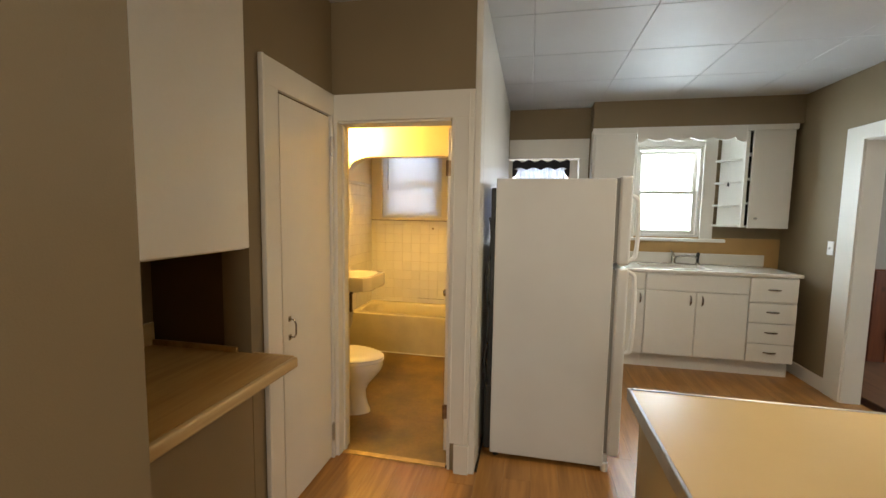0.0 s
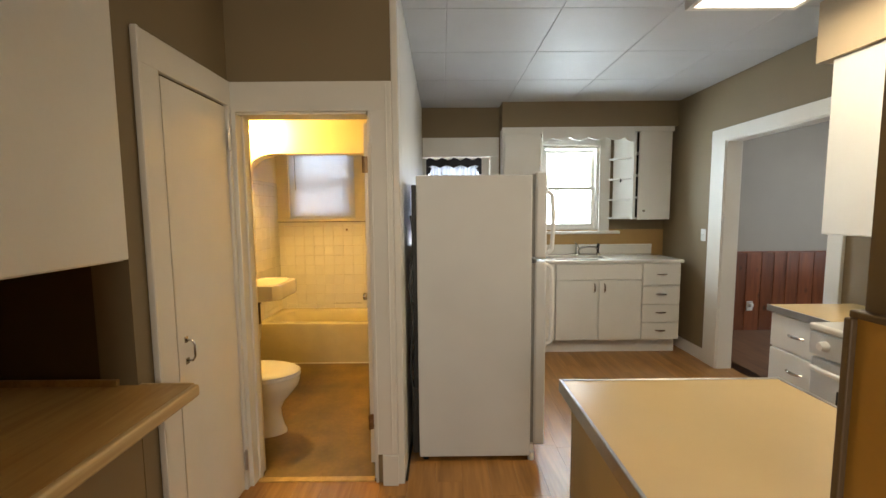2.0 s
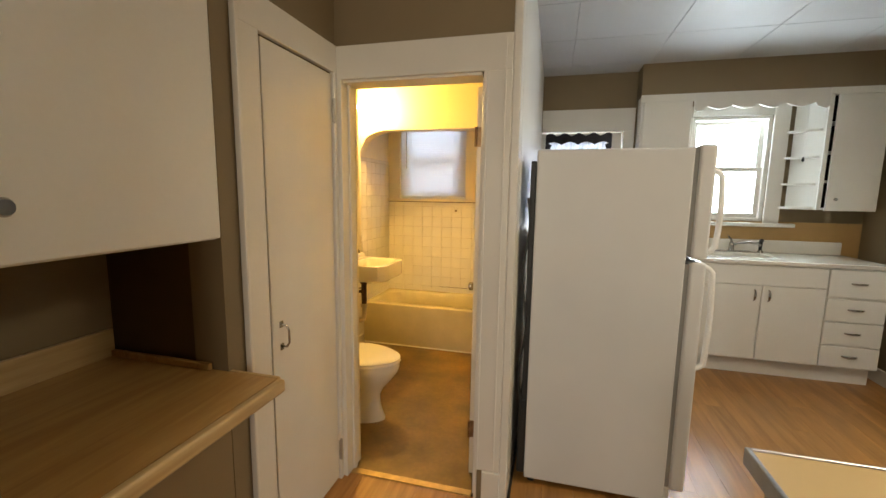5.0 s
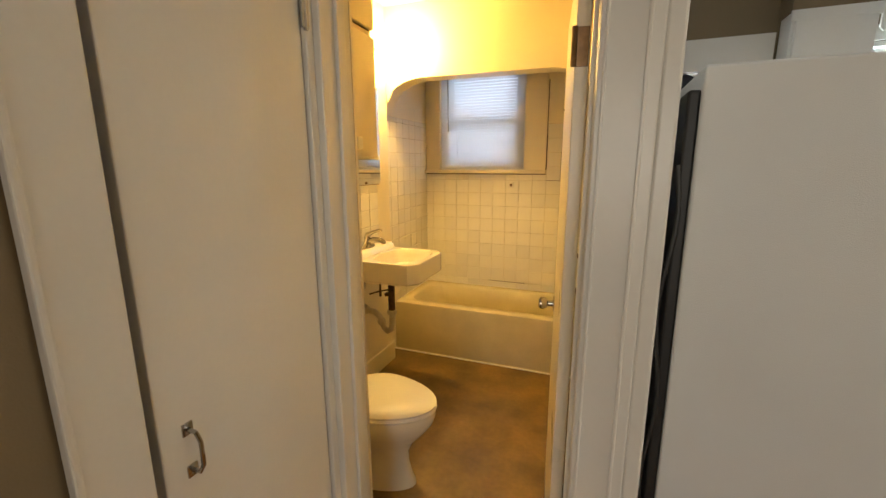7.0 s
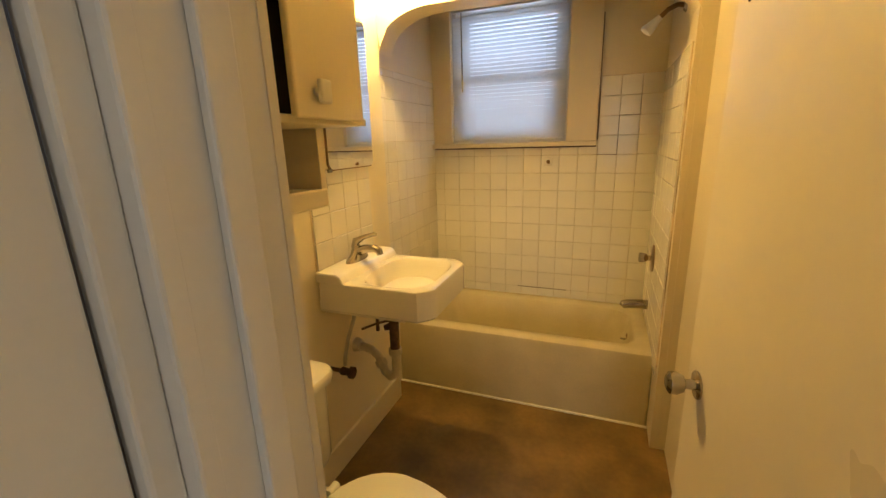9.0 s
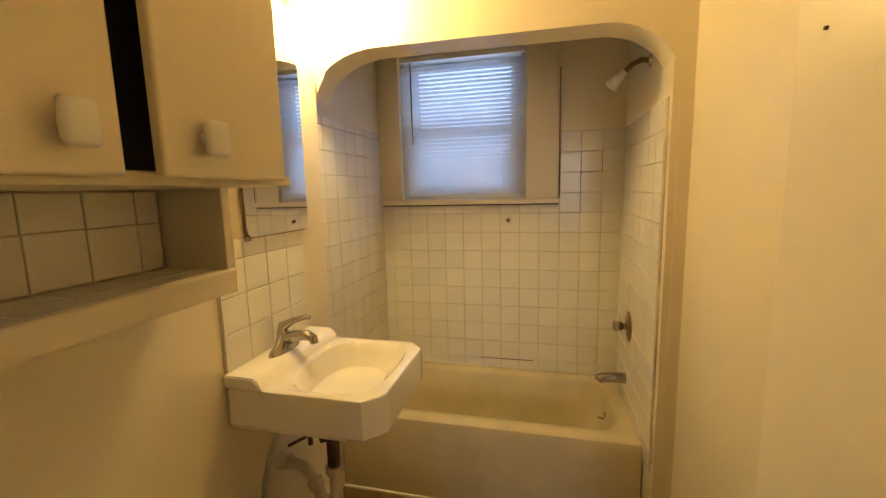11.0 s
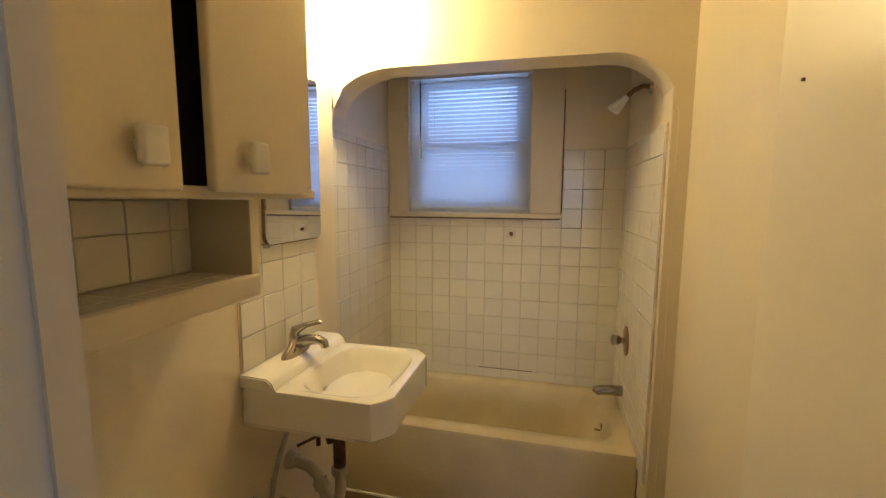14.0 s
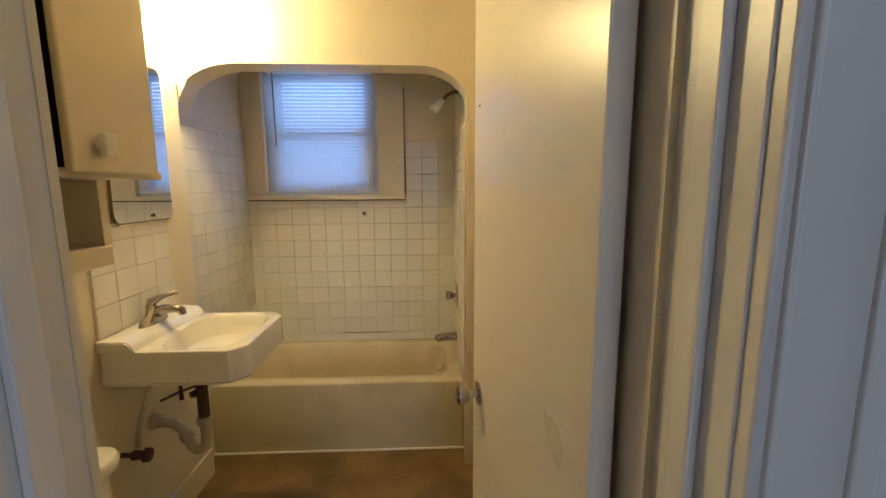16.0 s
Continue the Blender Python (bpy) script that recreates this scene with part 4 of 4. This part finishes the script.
out = [(WX, BY0), (BX - 0.05, BY0), (BX, BY0 + 0.05), (BX, BY1 - 0.05), (BX - 0.05, BY1), (WX, BY1)]


def basin_ring(cx, cy, ax, ay, z, n=36, p=3.2):
    r = []
    for k in range(n):
        a = 2 * math.pi * k / n
        c_, s_ = math.cos(a), math.sin(a)
        q = (abs(c_) ** p + abs(s_) ** p) ** (-1 / p)
        r.append((cx + ax * c_ * q, cy + ay * s_ * q, z))
    return r


def outer_ring(z, inset, n=36):
    """The clipped outline, cast from the bowl's middle so that it pairs with the bowl's ring."""
    c = Vector(((WX + BX) / 2, (BY0 + BY1) / 2))
    poly = [Vector(p) for p in out]
    r = []
    for k in range(n):
        a = 2 * math.pi * k / n
        d = Vector((math.cos(a), math.sin(a)))
        best = 9.0
        for i in range(len(poly)):
            p, e = poly[i], poly[(i + 1) % len(poly)] - poly[i]
            den = d.x * e.y - d.y * e.x
            if abs(den) > 1e-9:
                w = p - c
                tt, uu = (w.x * e.y - w.y * e.x) / den, (w.x * d.y - w.y * d.x) / den
                if tt > 0 and -1e-6 <= uu <= 1 + 1e-6:
                    best = min(best, tt)
        q = c + d * (best - inset)
        r.append((q.x, q.y, z))
    return r


bcx, bcy = -1.185, 3.652
N = 72
rings = [outer_ring(0.80, 0.03, N), outer_ring(0.782, 0.012, N), outer_ring(0.792, 0.0, N), outer_ring(BTOP - 0.012, 0.0, N), outer_ring(BTOP - 0.003, 0.004, N), outer_ring(BTOP, 0.012, N),
         basin_ring(bcx, bcy, 0.15, 0.20, BTOP - 0.001, N), basin_ring(bcx, bcy, 0.144, 0.19, BTOP - 0.010, N), basin_ring(bcx - 0.004, bcy, 0.132, 0.176, BTOP - 0.035, N, 2.9), basin_ring(bcx - 0.012, bcy, 0.115, 0.153, BTOP - 0.065, N, 2.6), basin_ring(bcx - 0.024, bcy, 0.092, 0.122, BTOP - 0.09, N, 2.4), basin_ring(bcx - 0.042, bcy, 0.06, 0.08, BTOP - 0.108, N, 2.2), basin_ring(bcx - 0.06, bcy, 0.025, 0.025, BTOP - 0.118, N, 2.0)]
piece("bowl", loft(rings), PORCELAIN, bs, "", True)
deck = prism([(WX + 0.0, BTOP - 0.004), (WX, BTOP + 0.036), (WX + 0.095, BTOP + 0.034), (WX + 0.112, BTOP + 0.022), (WX + 0.125, BTOP - 0.004)], "y", BY0 + 0.0, BY1 - 0.0)
bmesh.ops.bevel(deck, geom=[e for e in deck.edges if e.calc_length() < 0.2], offset=0.004, segments=2, affect="EDGES")
piece("deck", deck, PORCELAIN, bs, "raised back deck", True)
piece("apron", box(WX, BX - 0.10, BY0 + 0.004, BY1 - 0.004, 0.776, 0.83, 0.01), PORCELAIN, bs, "", True)
piece("drain", tube([(bcx - 0.06, bcy, BTOP - 0.119), (bcx - 0.06, bcy, BTOP - 0.113)], [0.024, 0.022], 16), BRONZE, bs, "", True)
bf = thing("basin_faucet", WX + 0.06, 3.645, BTOP + 0.035, "chrome single-lever basin faucet", "faucet")
z0 = BTOP + 0.034
b = loft([[(WX + 0.055 + 0.026 * c_ * q, 3.645 + 0.08 * s_ * q2, z) for c_, s_ in [(math.cos(2 * math.pi * k / 24), math.sin(2 * math.pi * k / 24)) for k in range(24)]] for z, q, q2 in ((z0, 1, 1), (z0 + 0.012, 0.95, 0.95), (z0 + 0.03, 0.75, 0.55), (z0 + 0.055, 0.75, 0.28), (z0 + 0.065, 0.6, 0.22))])
piece("body", b, CHROME, bf, "", True)
piece("spout", tube([(WX + 0.06, 3.645, z0 + 0.035), (WX + 0.10, 3.645, z0 + 0.052), (WX + 0.145, 3.645, z0 + 0.055), (WX + 0.165, 3.645, z0 + 0.045), (WX + 0.168, 3.645, z0 + 0.03)], [0.022, 0.019, 0.017, 0.016, 0.014], 14), CHROME, bf, "", True)
piece("lever", tube([(WX + 0.05, 3.645, z0 + 0.055), (WX + 0.055, 3.645, z0 + 0.082), (WX + 0.09, 3.655, z0 + 0.100), (WX + 0.135, 3.665, z0 + 0.112), (WX + 0.145, 3.667, z0 + 0.108)], [0.02, 0.018, 0.010, 0.009, 0.007], 12), CHROME, bf, "", True)
DX, DY = bcx - 0.075, 3.622
pl = thing("basin_plumbing", WX + 0.1, DY, 0.42, "rusty drain trap and supply pipes under the basin", "plumbing")
piece("tailpiece", tube([(DX, DY, 0.795), (DX, DY, 0.545)], 0.021, 12), RUST_AND_SHADOW, pl, "dark rusty tailpiece", True)
piece("tailpiece_nut", tube([(DX, DY, 0.725), (DX, DY, 0.765)], 0.030, 8), RUST_AND_SHADOW, pl)
piece("trap_nut", tube([(DX, DY, 0.528), (DX, DY, 0.556)], 0.029, 8), DIRTY, pl)
piece("trap", tube([(DX, DY, 0.55), (DX, DY, 0.46), (DX - 0.008, DY, 0.425), (DX - 0.035, DY + 0.005, 0.405), (DX - 0.065, DY + 0.012, 0.42), (DX - 0.08, DY + 0.016, 0.455), (DX - 0.10, DY + 0.02, 0.49), (DX - 0.14, DY + 0.028, 0.513), (WX + 0.002, DY + 0.035, 0.52)], 0.019, 12), DIRTY, pl, "white plastic trap", True)
piece("trap_nut", tube([(DX - 0.078, DY + 0.016, 0.448), (DX - 0.092, DY + 0.019, 0.474)], 0.027, 8), DIRTY, pl)
piece("wall_flange", tube([(WX + 0.001, DY + 0.035, 0.52), (WX + 0.03, DY + 0.034, 0.52)], [0.034, 0.026], 16), DIRTY, pl, "", True)
piece("popup_rod", tube([(DX, DY, 0.69), (DX - 0.05, DY - 0.05, 0.688), (DX - 0.09, DY - 0.11, 0.682)], 0.005, 8), RUST_AND_SHADOW, pl)
piece("popup_clevis", tube([(DX - 0.05, DY - 0.05, 0.78), (DX - 0.05, DY - 0.05, 0.655)], [0.004, 0.008], 8), RUST_AND_SHADOW, pl)
piece("popup_boss", tube([(DX, DY, 0.665), (DX - 0.03, DY - 0.03, 0.66)], [0.018, 0.012], 8), RUST_AND_SHADOW, pl)
piece("supply_hose", tube([(WX + 0.10, 3.54, 0.80), (WX + 0.095, 3.52, 0.72), (WX + 0.085, 3.485, 0.65), (WX + 0.078, 3.462, 0.58), (WX + 0.075, 3.458, 0.535)], 0.008, 8), STEEL, pl, "", True)
piece("stop_valve", tube([(WX + 0.001, 3.455, 0.508), (WX + 0.05, 3.455, 0.508), (WX + 0.06, 3.455, 0.508), (WX + 0.10, 3.455, 0.508)], [0.009, 0.009, 0.018, 0.014], 10), RUST_AND_SHADOW, pl, "", True)
piece("stop_handle", tube([(WX + 0.10, 3.455, 0.508), (WX + 0.115, 3.455, 0.508)], 0.026, 8), RUST_AND_SHADOW, pl)

# toilet
to = thing("toilet", -1.1, 2.93, 0.0, "white porcelain two-piece toilet with the lid down", "toilet")
TCY = 2.93


def egg(cx, front, back, half, z, n=32):
    r = []
    for k in range(n):
        a = 2 * math.pi * k / n
        c_, s_ = math.cos(a), math.sin(a)
        r.append((cx + (front if c_ > 0 else back) * c_, TCY + half * s_ * (1 - 0.10 * max(c_, 0)), z))
    return r


piece("bowl", loft([egg(-1.0, 0.212, 0.22, 0.105, 0.0), egg(-1.0, 0.21, 0.22, 0.103, 0.02), egg(-1.0, 0.195, 0.21, 0.092, 0.05), egg(-1.0, 0.18, 0.20, 0.085, 0.11), egg(-1.0, 0.178, 0.20, 0.086, 0.17), egg(-0.995, 0.20, 0.21, 0.105, 0.22), egg(-0.985, 0.245, 0.22, 0.142, 0.28),
      egg(-0.975, 0.272, 0.24, 0.168, 0.33), egg(-0.97, 0.28, 0.25, 0.178, 0.37), egg(-0.97, 0.272, 0.25, 0.173, 0.392)]), PORCELAIN, to, "", True)
piece("seat", loft([egg(-0.97, 0.280, 0.18, 0.185, 0.394), egg(-0.97, 0.285, 0.18, 0.188, 0.402), egg(-0.97, 0.280, 0.18, 0.184, 0.412)]), PLASTIC, to, "", True)
piece("lid", loft([egg(-0.97, 0.280, 0.185, 0.185, 0.4135), egg(-0.97, 0.283, 0.185, 0.187, 0.424), egg(-0.97, 0.268, 0.17, 0.174, 0.434), egg(-0.97, 0.15, 0.10, 0.10, 0.439)]), PLASTIC, to, "", True)
for side in (-1, 1):
    piece("seat_hinge", tube([(-1.16, TCY + side * 0.07 - 0.02, 0.418), (-1.16, TCY + side * 0.07 + 0.02, 0.418)], 0.013, 10), PLASTIC, to, "", True)
    piece("bolt_cap", tube([(-1.02, TCY + side * 0.108, 0.0), (-1.02, TCY + side * 0.108, 0.018), (-1.02, TCY + side * 0.108, 0.028)], [0.016, 0.015, 0.006], 10), PLASTIC, to, "", True)
piece("shelf", box(-1.46, -1.10, TCY - 0.11, TCY + 0.11, 0.29, 0.388, 0.02, 3), PORCELAIN, to, "", True)
piece("tank", loft([rounded(-1.36, TCY + 0.02, 0.100, 0.20, 0.05, 0.389), rounded(-1.36, TCY + 0.02, 0.108, 0.213, 0.055, 0.42), rounded(-1.36, TCY + 0.02, 0.112, 0.217, 0.055, 0.688)]), PORCELAIN, to, "", True)
piece("tank_lid", loft([rounded(-1.352, TCY + 0.02, 0.122, 0.232, 0.06, 0.689), rounded(-1.352, TCY + 0.02, 0.124, 0.235, 0.06, 0.71), rounded(-1.352, TCY + 0.02, 0.118, 0.229, 0.056, 0.722), rounded(-1.352, TCY + 0.02, 0.10, 0.21, 0.045, 0.726)]), PORCELAIN, to, "", True)
fl = piece("flush_lever", tube([(-1.247, TCY - 0.15, 0.62), (-1.226, TCY - 0.15, 0.62), (-1.222, TCY - 0.09, 0.61)], [0.012, 0.008, 0.006], 8), CHROME, to)

# cabinet over the niche
cb = thing("bathroom_cabinet", -1.3, 2.9, 1.28, "cream painted wall cabinet over an open shelf, doors ajar", "cabinet")
CF = -1.135
CY0, CY1 = 2.53, 3.262
piece("side_panel", box(WX + 0.001, CF, CY0, CY0 + 0.015, 1.497, 2.44), CREAM, cb)
piece("side_panel", box(WX + 0.001, CF, CY1 - 0.015, CY1, 1.497, 2.44), CREAM, cb)
piece("bottom_panel", box(WX + 0.001, CF - 0.002, CY0, CY1 + 0.047, 1.475, 1.496, 0.003), CREAM, cb)
piece("middle_rail", box(WX + 0.013, CF, CY0 + 0.016, CY1 - 0.016, 2.035, 2.055), CREAM, cb)
piece("back_panel", box(WX + 0.001, WX + 0.012, CY0 + 0.016, CY1 - 0.016, 1.497, 2.44), CREAM, cb)
# near-black block fills the cabinet in place of shade behind the door gap
piece("inside_shade", box(WX + 0.013, CF - 0.03, CY0 + 0.017, CY1 - 0.017, 1.498, 2.033), DARK, cb, "near-black block painted as the shade inside the cabinet")
for y0, y1, ky, ang in ((CY0, 2.915, 2.848, 0), (2.95, CY1 - 0.002, 3.032, 4)):
    q = box(CF, CF + 0.02, y0 - y1, 0, 1.486, 2.025, 0.006, 3)
    bmesh.ops.rotate(q, verts=q.verts, cent=(CF, 0, 0), matrix=Matrix.Rotation(radians(ang), 3, "Z"))
    bmesh.ops.translate(q, verts=q.verts, vec=(0, y1, 0))
    dr = piece("door", q, CREAM, cb)
    off = 0.018 * (ang > 0)
    kb = box(CF + off + 0.034, CF + off + 0.050, ky - 0.021, ky + 0.021, 1.517, 1.572, 0.007, 3)
    add_tube(kb, [(CF + 0.012, ky, 1.545), (CF + off + 0.036, ky, 1.545)], 0.010, 10)
    piece("knob", kb, WHITE, dr, "square painted knob", True)
for y0, y1 in ((CY0, 2.945), (2.95, CY1 - 0.002)):
    piece("upper_door", box(CF, CF + 0.02, y0, y1, 2.06, 2.43, 0.005), CREAM, cb)
piece("shelf_end", box(WX + 0.001, CW, NY1, NY1 + 0.028, NZ0 - 0.022, 1.4745, 0.003), CREAM, cb)
piece("shelf_board", box(WX + 0.001, CW, CY0, NY1 - 0.0005, NZ0 - 0.022, NZ0 - 0.004, 0.003), CREAM, cb)
piece("shelf_edge", box(CW - 0.012, CW + 0.004, CY0, NY1 + 0.028, NZ0 - 0.055, NZ0 + 0.005, 0.006), CREAM, cb, "rounded painted front edge")

mi = thing("mirror", WX, 3.73, 1.32, "frameless bathroom mirror with rounded corners and dark edge", "mirror")
MY0, MY1, MZ0, MZ1 = 3.555, 3.903, 1.322, 1.935
def round_rect(y0, y1, z0, z1, r, n=6):
    return [(a, b) for a, b, _ in rounded((y0 + y1) / 2, (z0 + z1) / 2, (y1 - y0) / 2, (z1 - z0) / 2, r, 0, n)]
piece("glass", prism(round_rect(MY0 + 0.004, MY1 - 0.004, MZ0 + 0.004, MZ1 - 0.004, 0.03), "x", WX + 0.014, WX + 0.0175), MIRROR, mi)
piece("backing", prism(round_rect(MY0, MY1, MZ0, MZ1, 0.032), "x", WX + 0.009, WX + 0.0138), BRONZE, mi, "tarnished dark edge")
piece("clip", box(WX + 0.002, WX + 0.02, MY0 + 0.0, MY0 + 0.02, MZ0 - 0.006, MZ0 + 0.008, 0.002), CHROME, mi)

sc = thing("wall_lamp", WX, 3.87, 2.12, "bare lit bulb in a porcelain wall lampholder", "wall lamp")
piece("holder", tube([(WX + 0.001, 3.87, 2.17), (WX + 0.03, 3.87, 2.17), (WX + 0.07, 3.87, 2.17)], [0.055, 0.045, 0.022], 20), PORCELAIN, sc, "", True)
bb = piece("bulb", tube([(WX + 0.07, 3.87, 2.17), (WX + 0.10, 3.87, 2.17), (WX + 0.13, 3.87, 2.17), (WX + 0.165, 3.87, 2.17), (WX + 0.185, 3.87, 2.17), (WX + 0.195, 3.87, 2.17)], [0.014, 0.017, 0.028, 0.031, 0.022, 0.006], 20), GLOWBULB, sc, "lit warm bulb", True)
bb.visible_shadow = False

# nail holes and screws on the door and jamb
for y, z in ((3.15, 1.655),):
    x = -0.122 - 0.0352 - math.tan(DOOR_TURN) * (y - 2.555)
    tagged(finish("nail", tube([(x + 0.004, y, z), (x - 0.003, y, z)], 0.0028, 8), RUST_AND_SHADOW), "small rusty nail in the bathroom door", "nail")

# ---- pieces: wall tiles, wainscot boards, floor planks ----


def tile_mesh(w, h):
    bm = box(-w / 2, w / 2, -0.004, 0.004, -h / 2, h / 2, 0.0018, 1)
    me = bpy.data.meshes.new("tile")
    bm.to_mesh(me)
    bm.free()
    me.materials.append(TILE)
    return me


P, Q = 0.108, 0.1085
TILES = {}


def tiled(base, origin, turn, u0, u1, v0, v1, gap=0.0016):
    """Square tiles over a rectangle of a wall; cut ones at the far edges."""
    v = v0
    while v < v1 - 0.012:
        h = min(Q, v1 - v)
        u = u0
        while u < u1 - 0.012:
            w = min(P, u1 - u)
            key = (round(w, 3), round(h, 3))
            if key not in TILES:
                TILES[key] = tile_mesh(w - gap, h - gap)
            o = new("tile", TILES[key])
            o.parent = base
            d = 0.0007 * random.uniform(-1, 1)
            o.matrix_basis = Matrix.Translation(Vector(origin)) @ turn @ pose(u + w / 2, d, v + h / 2, random.uniform(-0.25, 0.25), 0, random.uniform(-0.25, 0.25))
            u += P
        v += Q


R0, RE, RW = Matrix.Identity(4), Matrix.Rotation(radians(-90), 4, "Z"), Matrix.Rotation(radians(90), 4, "Z")
TX, TZ = -0.396 - 11 * P, 1.3205 - 9 * Q   # corner of the tile grid behind the tub
g = box(AW + 0.001, AE - 0.001, TY - 0.004, TY - 0.0005, RZ, 1.3205)
add_box(g, AW + 0.001, -0.504, TY - 0.004, TY - 0.0005, 1.3205, 1.371)
add_box(g, -0.504, AE - 0.001, TY - 0.004, TY - 0.0005, 1.3205, 1.757)
bk = setting("wall_tiling_back", g, GROUT, "white square wall tiles with dirty brown grout over the tub")
tiled(bk, (TX, TY - 0.0055, 0), R0, 0.0, AE - TX - 0.003, TZ, 1.3204)
tiled(bk, (TX, TY - 0.0055, 0), R0, 0.0, -0.504 - TX, 1.3205, 1.370)
tiled(bk, (-0.504, TY - 0.0055, 0), R0, 0.0, AE + 0.504 - 0.003, 1.3205, 1.7545)
g = box(AW + 0.0005, AW + 0.004, 4.06, TY - 0.006, RZ, 1.792)
PALEGROUT = mat("pale_grout", (0.58, 0.49, 0.35), 0.8, 0.3, 7.0)
lw = setting("wall_tiling_west", g, PALEGROUT, "white square wall tiles at the end of the tub")
tiled(lw, (AW + 0.0055, 4.062, 0), RW, 0.0, TY - 0.01 - 4.062, TZ, 1.790)
g = box(AE - 0.004, AE - 0.0005, 4.078, TY - 0.006, RZ, 1.757)
rw = setting("wall_tiling_east", g, GROUT, "white square wall tiles round the tub fittings")
tiled(rw, (AE - 0.0055, TY - 0.01, 0), RE, 0.0, TY - 0.01 - 4.08, TZ, 1.7545)
g = box(WX + 0.0005, WX + 0.003, 3.434, 3.87, 0.93, 1.33)
sp = setting("wall_tiling_basin", g, PALEGROUT, "white square tiles behind the basin")
tiled(sp, (WX + 0.0045, 3.438, 0), RW, 0.0, 0.43, 0.943, 1.328)
g = box(WX + 0.0005, WX + 0.004, NY0 + 0.002, NY1 - 0.002, NZ0 + 0.002, NZ1 - 0.001)
ni = setting("wall_tiling_niche", g, GROUT, "white square tiles on the wall above the shelf")
tiled(ni, (WX + 0.0055, NY0 + 0.04, 0), RW, 0.0, NY1 - NY0 - 0.045, NZ0 + 0.006, NZ1 - 0.002)
g = box(WX + 0.006, CW - 0.013, NY0 + 0.002, NY1 - 0.002, NZ0 - 0.0038, NZ0 - 0.001)
ns = setting("wall_tiling_shelf", g, GROUT, "white square tiles laid on the shelf")
tiled(ns, (WX + 0.008, NY0 + 0.04, NZ0 + 0.0005), RW @ Matrix.Rotation(radians(90), 4, "X"), 0.0, NY1 - NY0 - 0.045, 0.0, 0.165)

g = box(-0.506, -0.396, TY - 0.0105, TY - 0.009, 1.318, 1.3215)
add_box(g, -0.398, -0.395, TY - 0.0105, TY - 0.009, 1.3215, 1.54)
add_box(g, -0.398, -0.289, TY - 0.0105, TY - 0.009, 1.537, 1.540)
add_box(g, -0.290, -0.2875, TY - 0.0105, TY - 0.009, 1.54, 1.65)
add_box(g, -0.506, -0.503, TY - 0.0105, TY - 0.009, 1.41, 1.67)
add_box(g, -0.96, -0.64, TY - 0.0105, TY - 0.009, 0.451, 0.455)
add_box(g, -0.5105, -0.506, TY - 0.0205, TY - 0.009, 1.402, 2.08)
# dark strip laid on the tiles as the sill's shadow line
add_box(g, AW + 0.01, -0.512, TY - 0.0125, TY - 0.009, 1.366, 1.3735)
setting("trim_grout_and_sill_shadow", g, RUST_AND_SHADOW, "dark cracked grout lines beside the window and a painted shadow line under its sill")
wn_ = setting("wainscot", box(3.2, 6.05, 5.186, 5.199, 0.0, 0.945), DARK, "stained knotty pine board wainscot")
x = 3.2
while x < 6.0:
    w = random.choice((0.12, 0.15, 0.18))
    part("board", box(x + 0.003, x + w - 0.003, 5.165, 5.186, 0.0, 0.944, 0.003, 1), PINE, wn_)
    x += w

fl = setting("floor", box(-1.3, 6.05, -1.7, 5.2, -0.0035, -0.0012), DARK, "orange-brown oak-look plank floor")
PL = {}
x = -0.98
while x < 2.95:
    y = -1.7 - random.uniform(0, 0.9)
    while y < 5.0:
        a, b = max(y, -1.7), min(y + 1.2, BACK if x < 2.8 else 4.98)
        if b > 2.40 and x < 0.05:
            b = 2.398
        if b - a > 0.004:
            key = round(b - a, 3)
            if key not in PL:
                q = box(-0.0747, 0.0747, -key / 2 + 0.0003, key / 2 - 0.0003, -0.004, 0.0, 0.0004, 1)
                me = bpy.data.meshes.new("plank")
                q.to_mesh(me)
                q.free()
                me.materials.append(PLANK)
                PL[key] = me
            o = new("plank", PL[key])
            o.parent = fl
            o.location = (x + 0.075, (a + b) / 2, 0.002)
        y += 1.2
    x += 0.15
tagged(finish("floor_dining", box(2.95, 6.05, 1.62, 5.19, -0.001, 0.002), wood("dining_floor_wood", (0.10, 0.045, 0.02), (0.2, 0.1, 0.045), 0.35)), "brown wooden dining room floor", kind="structure")
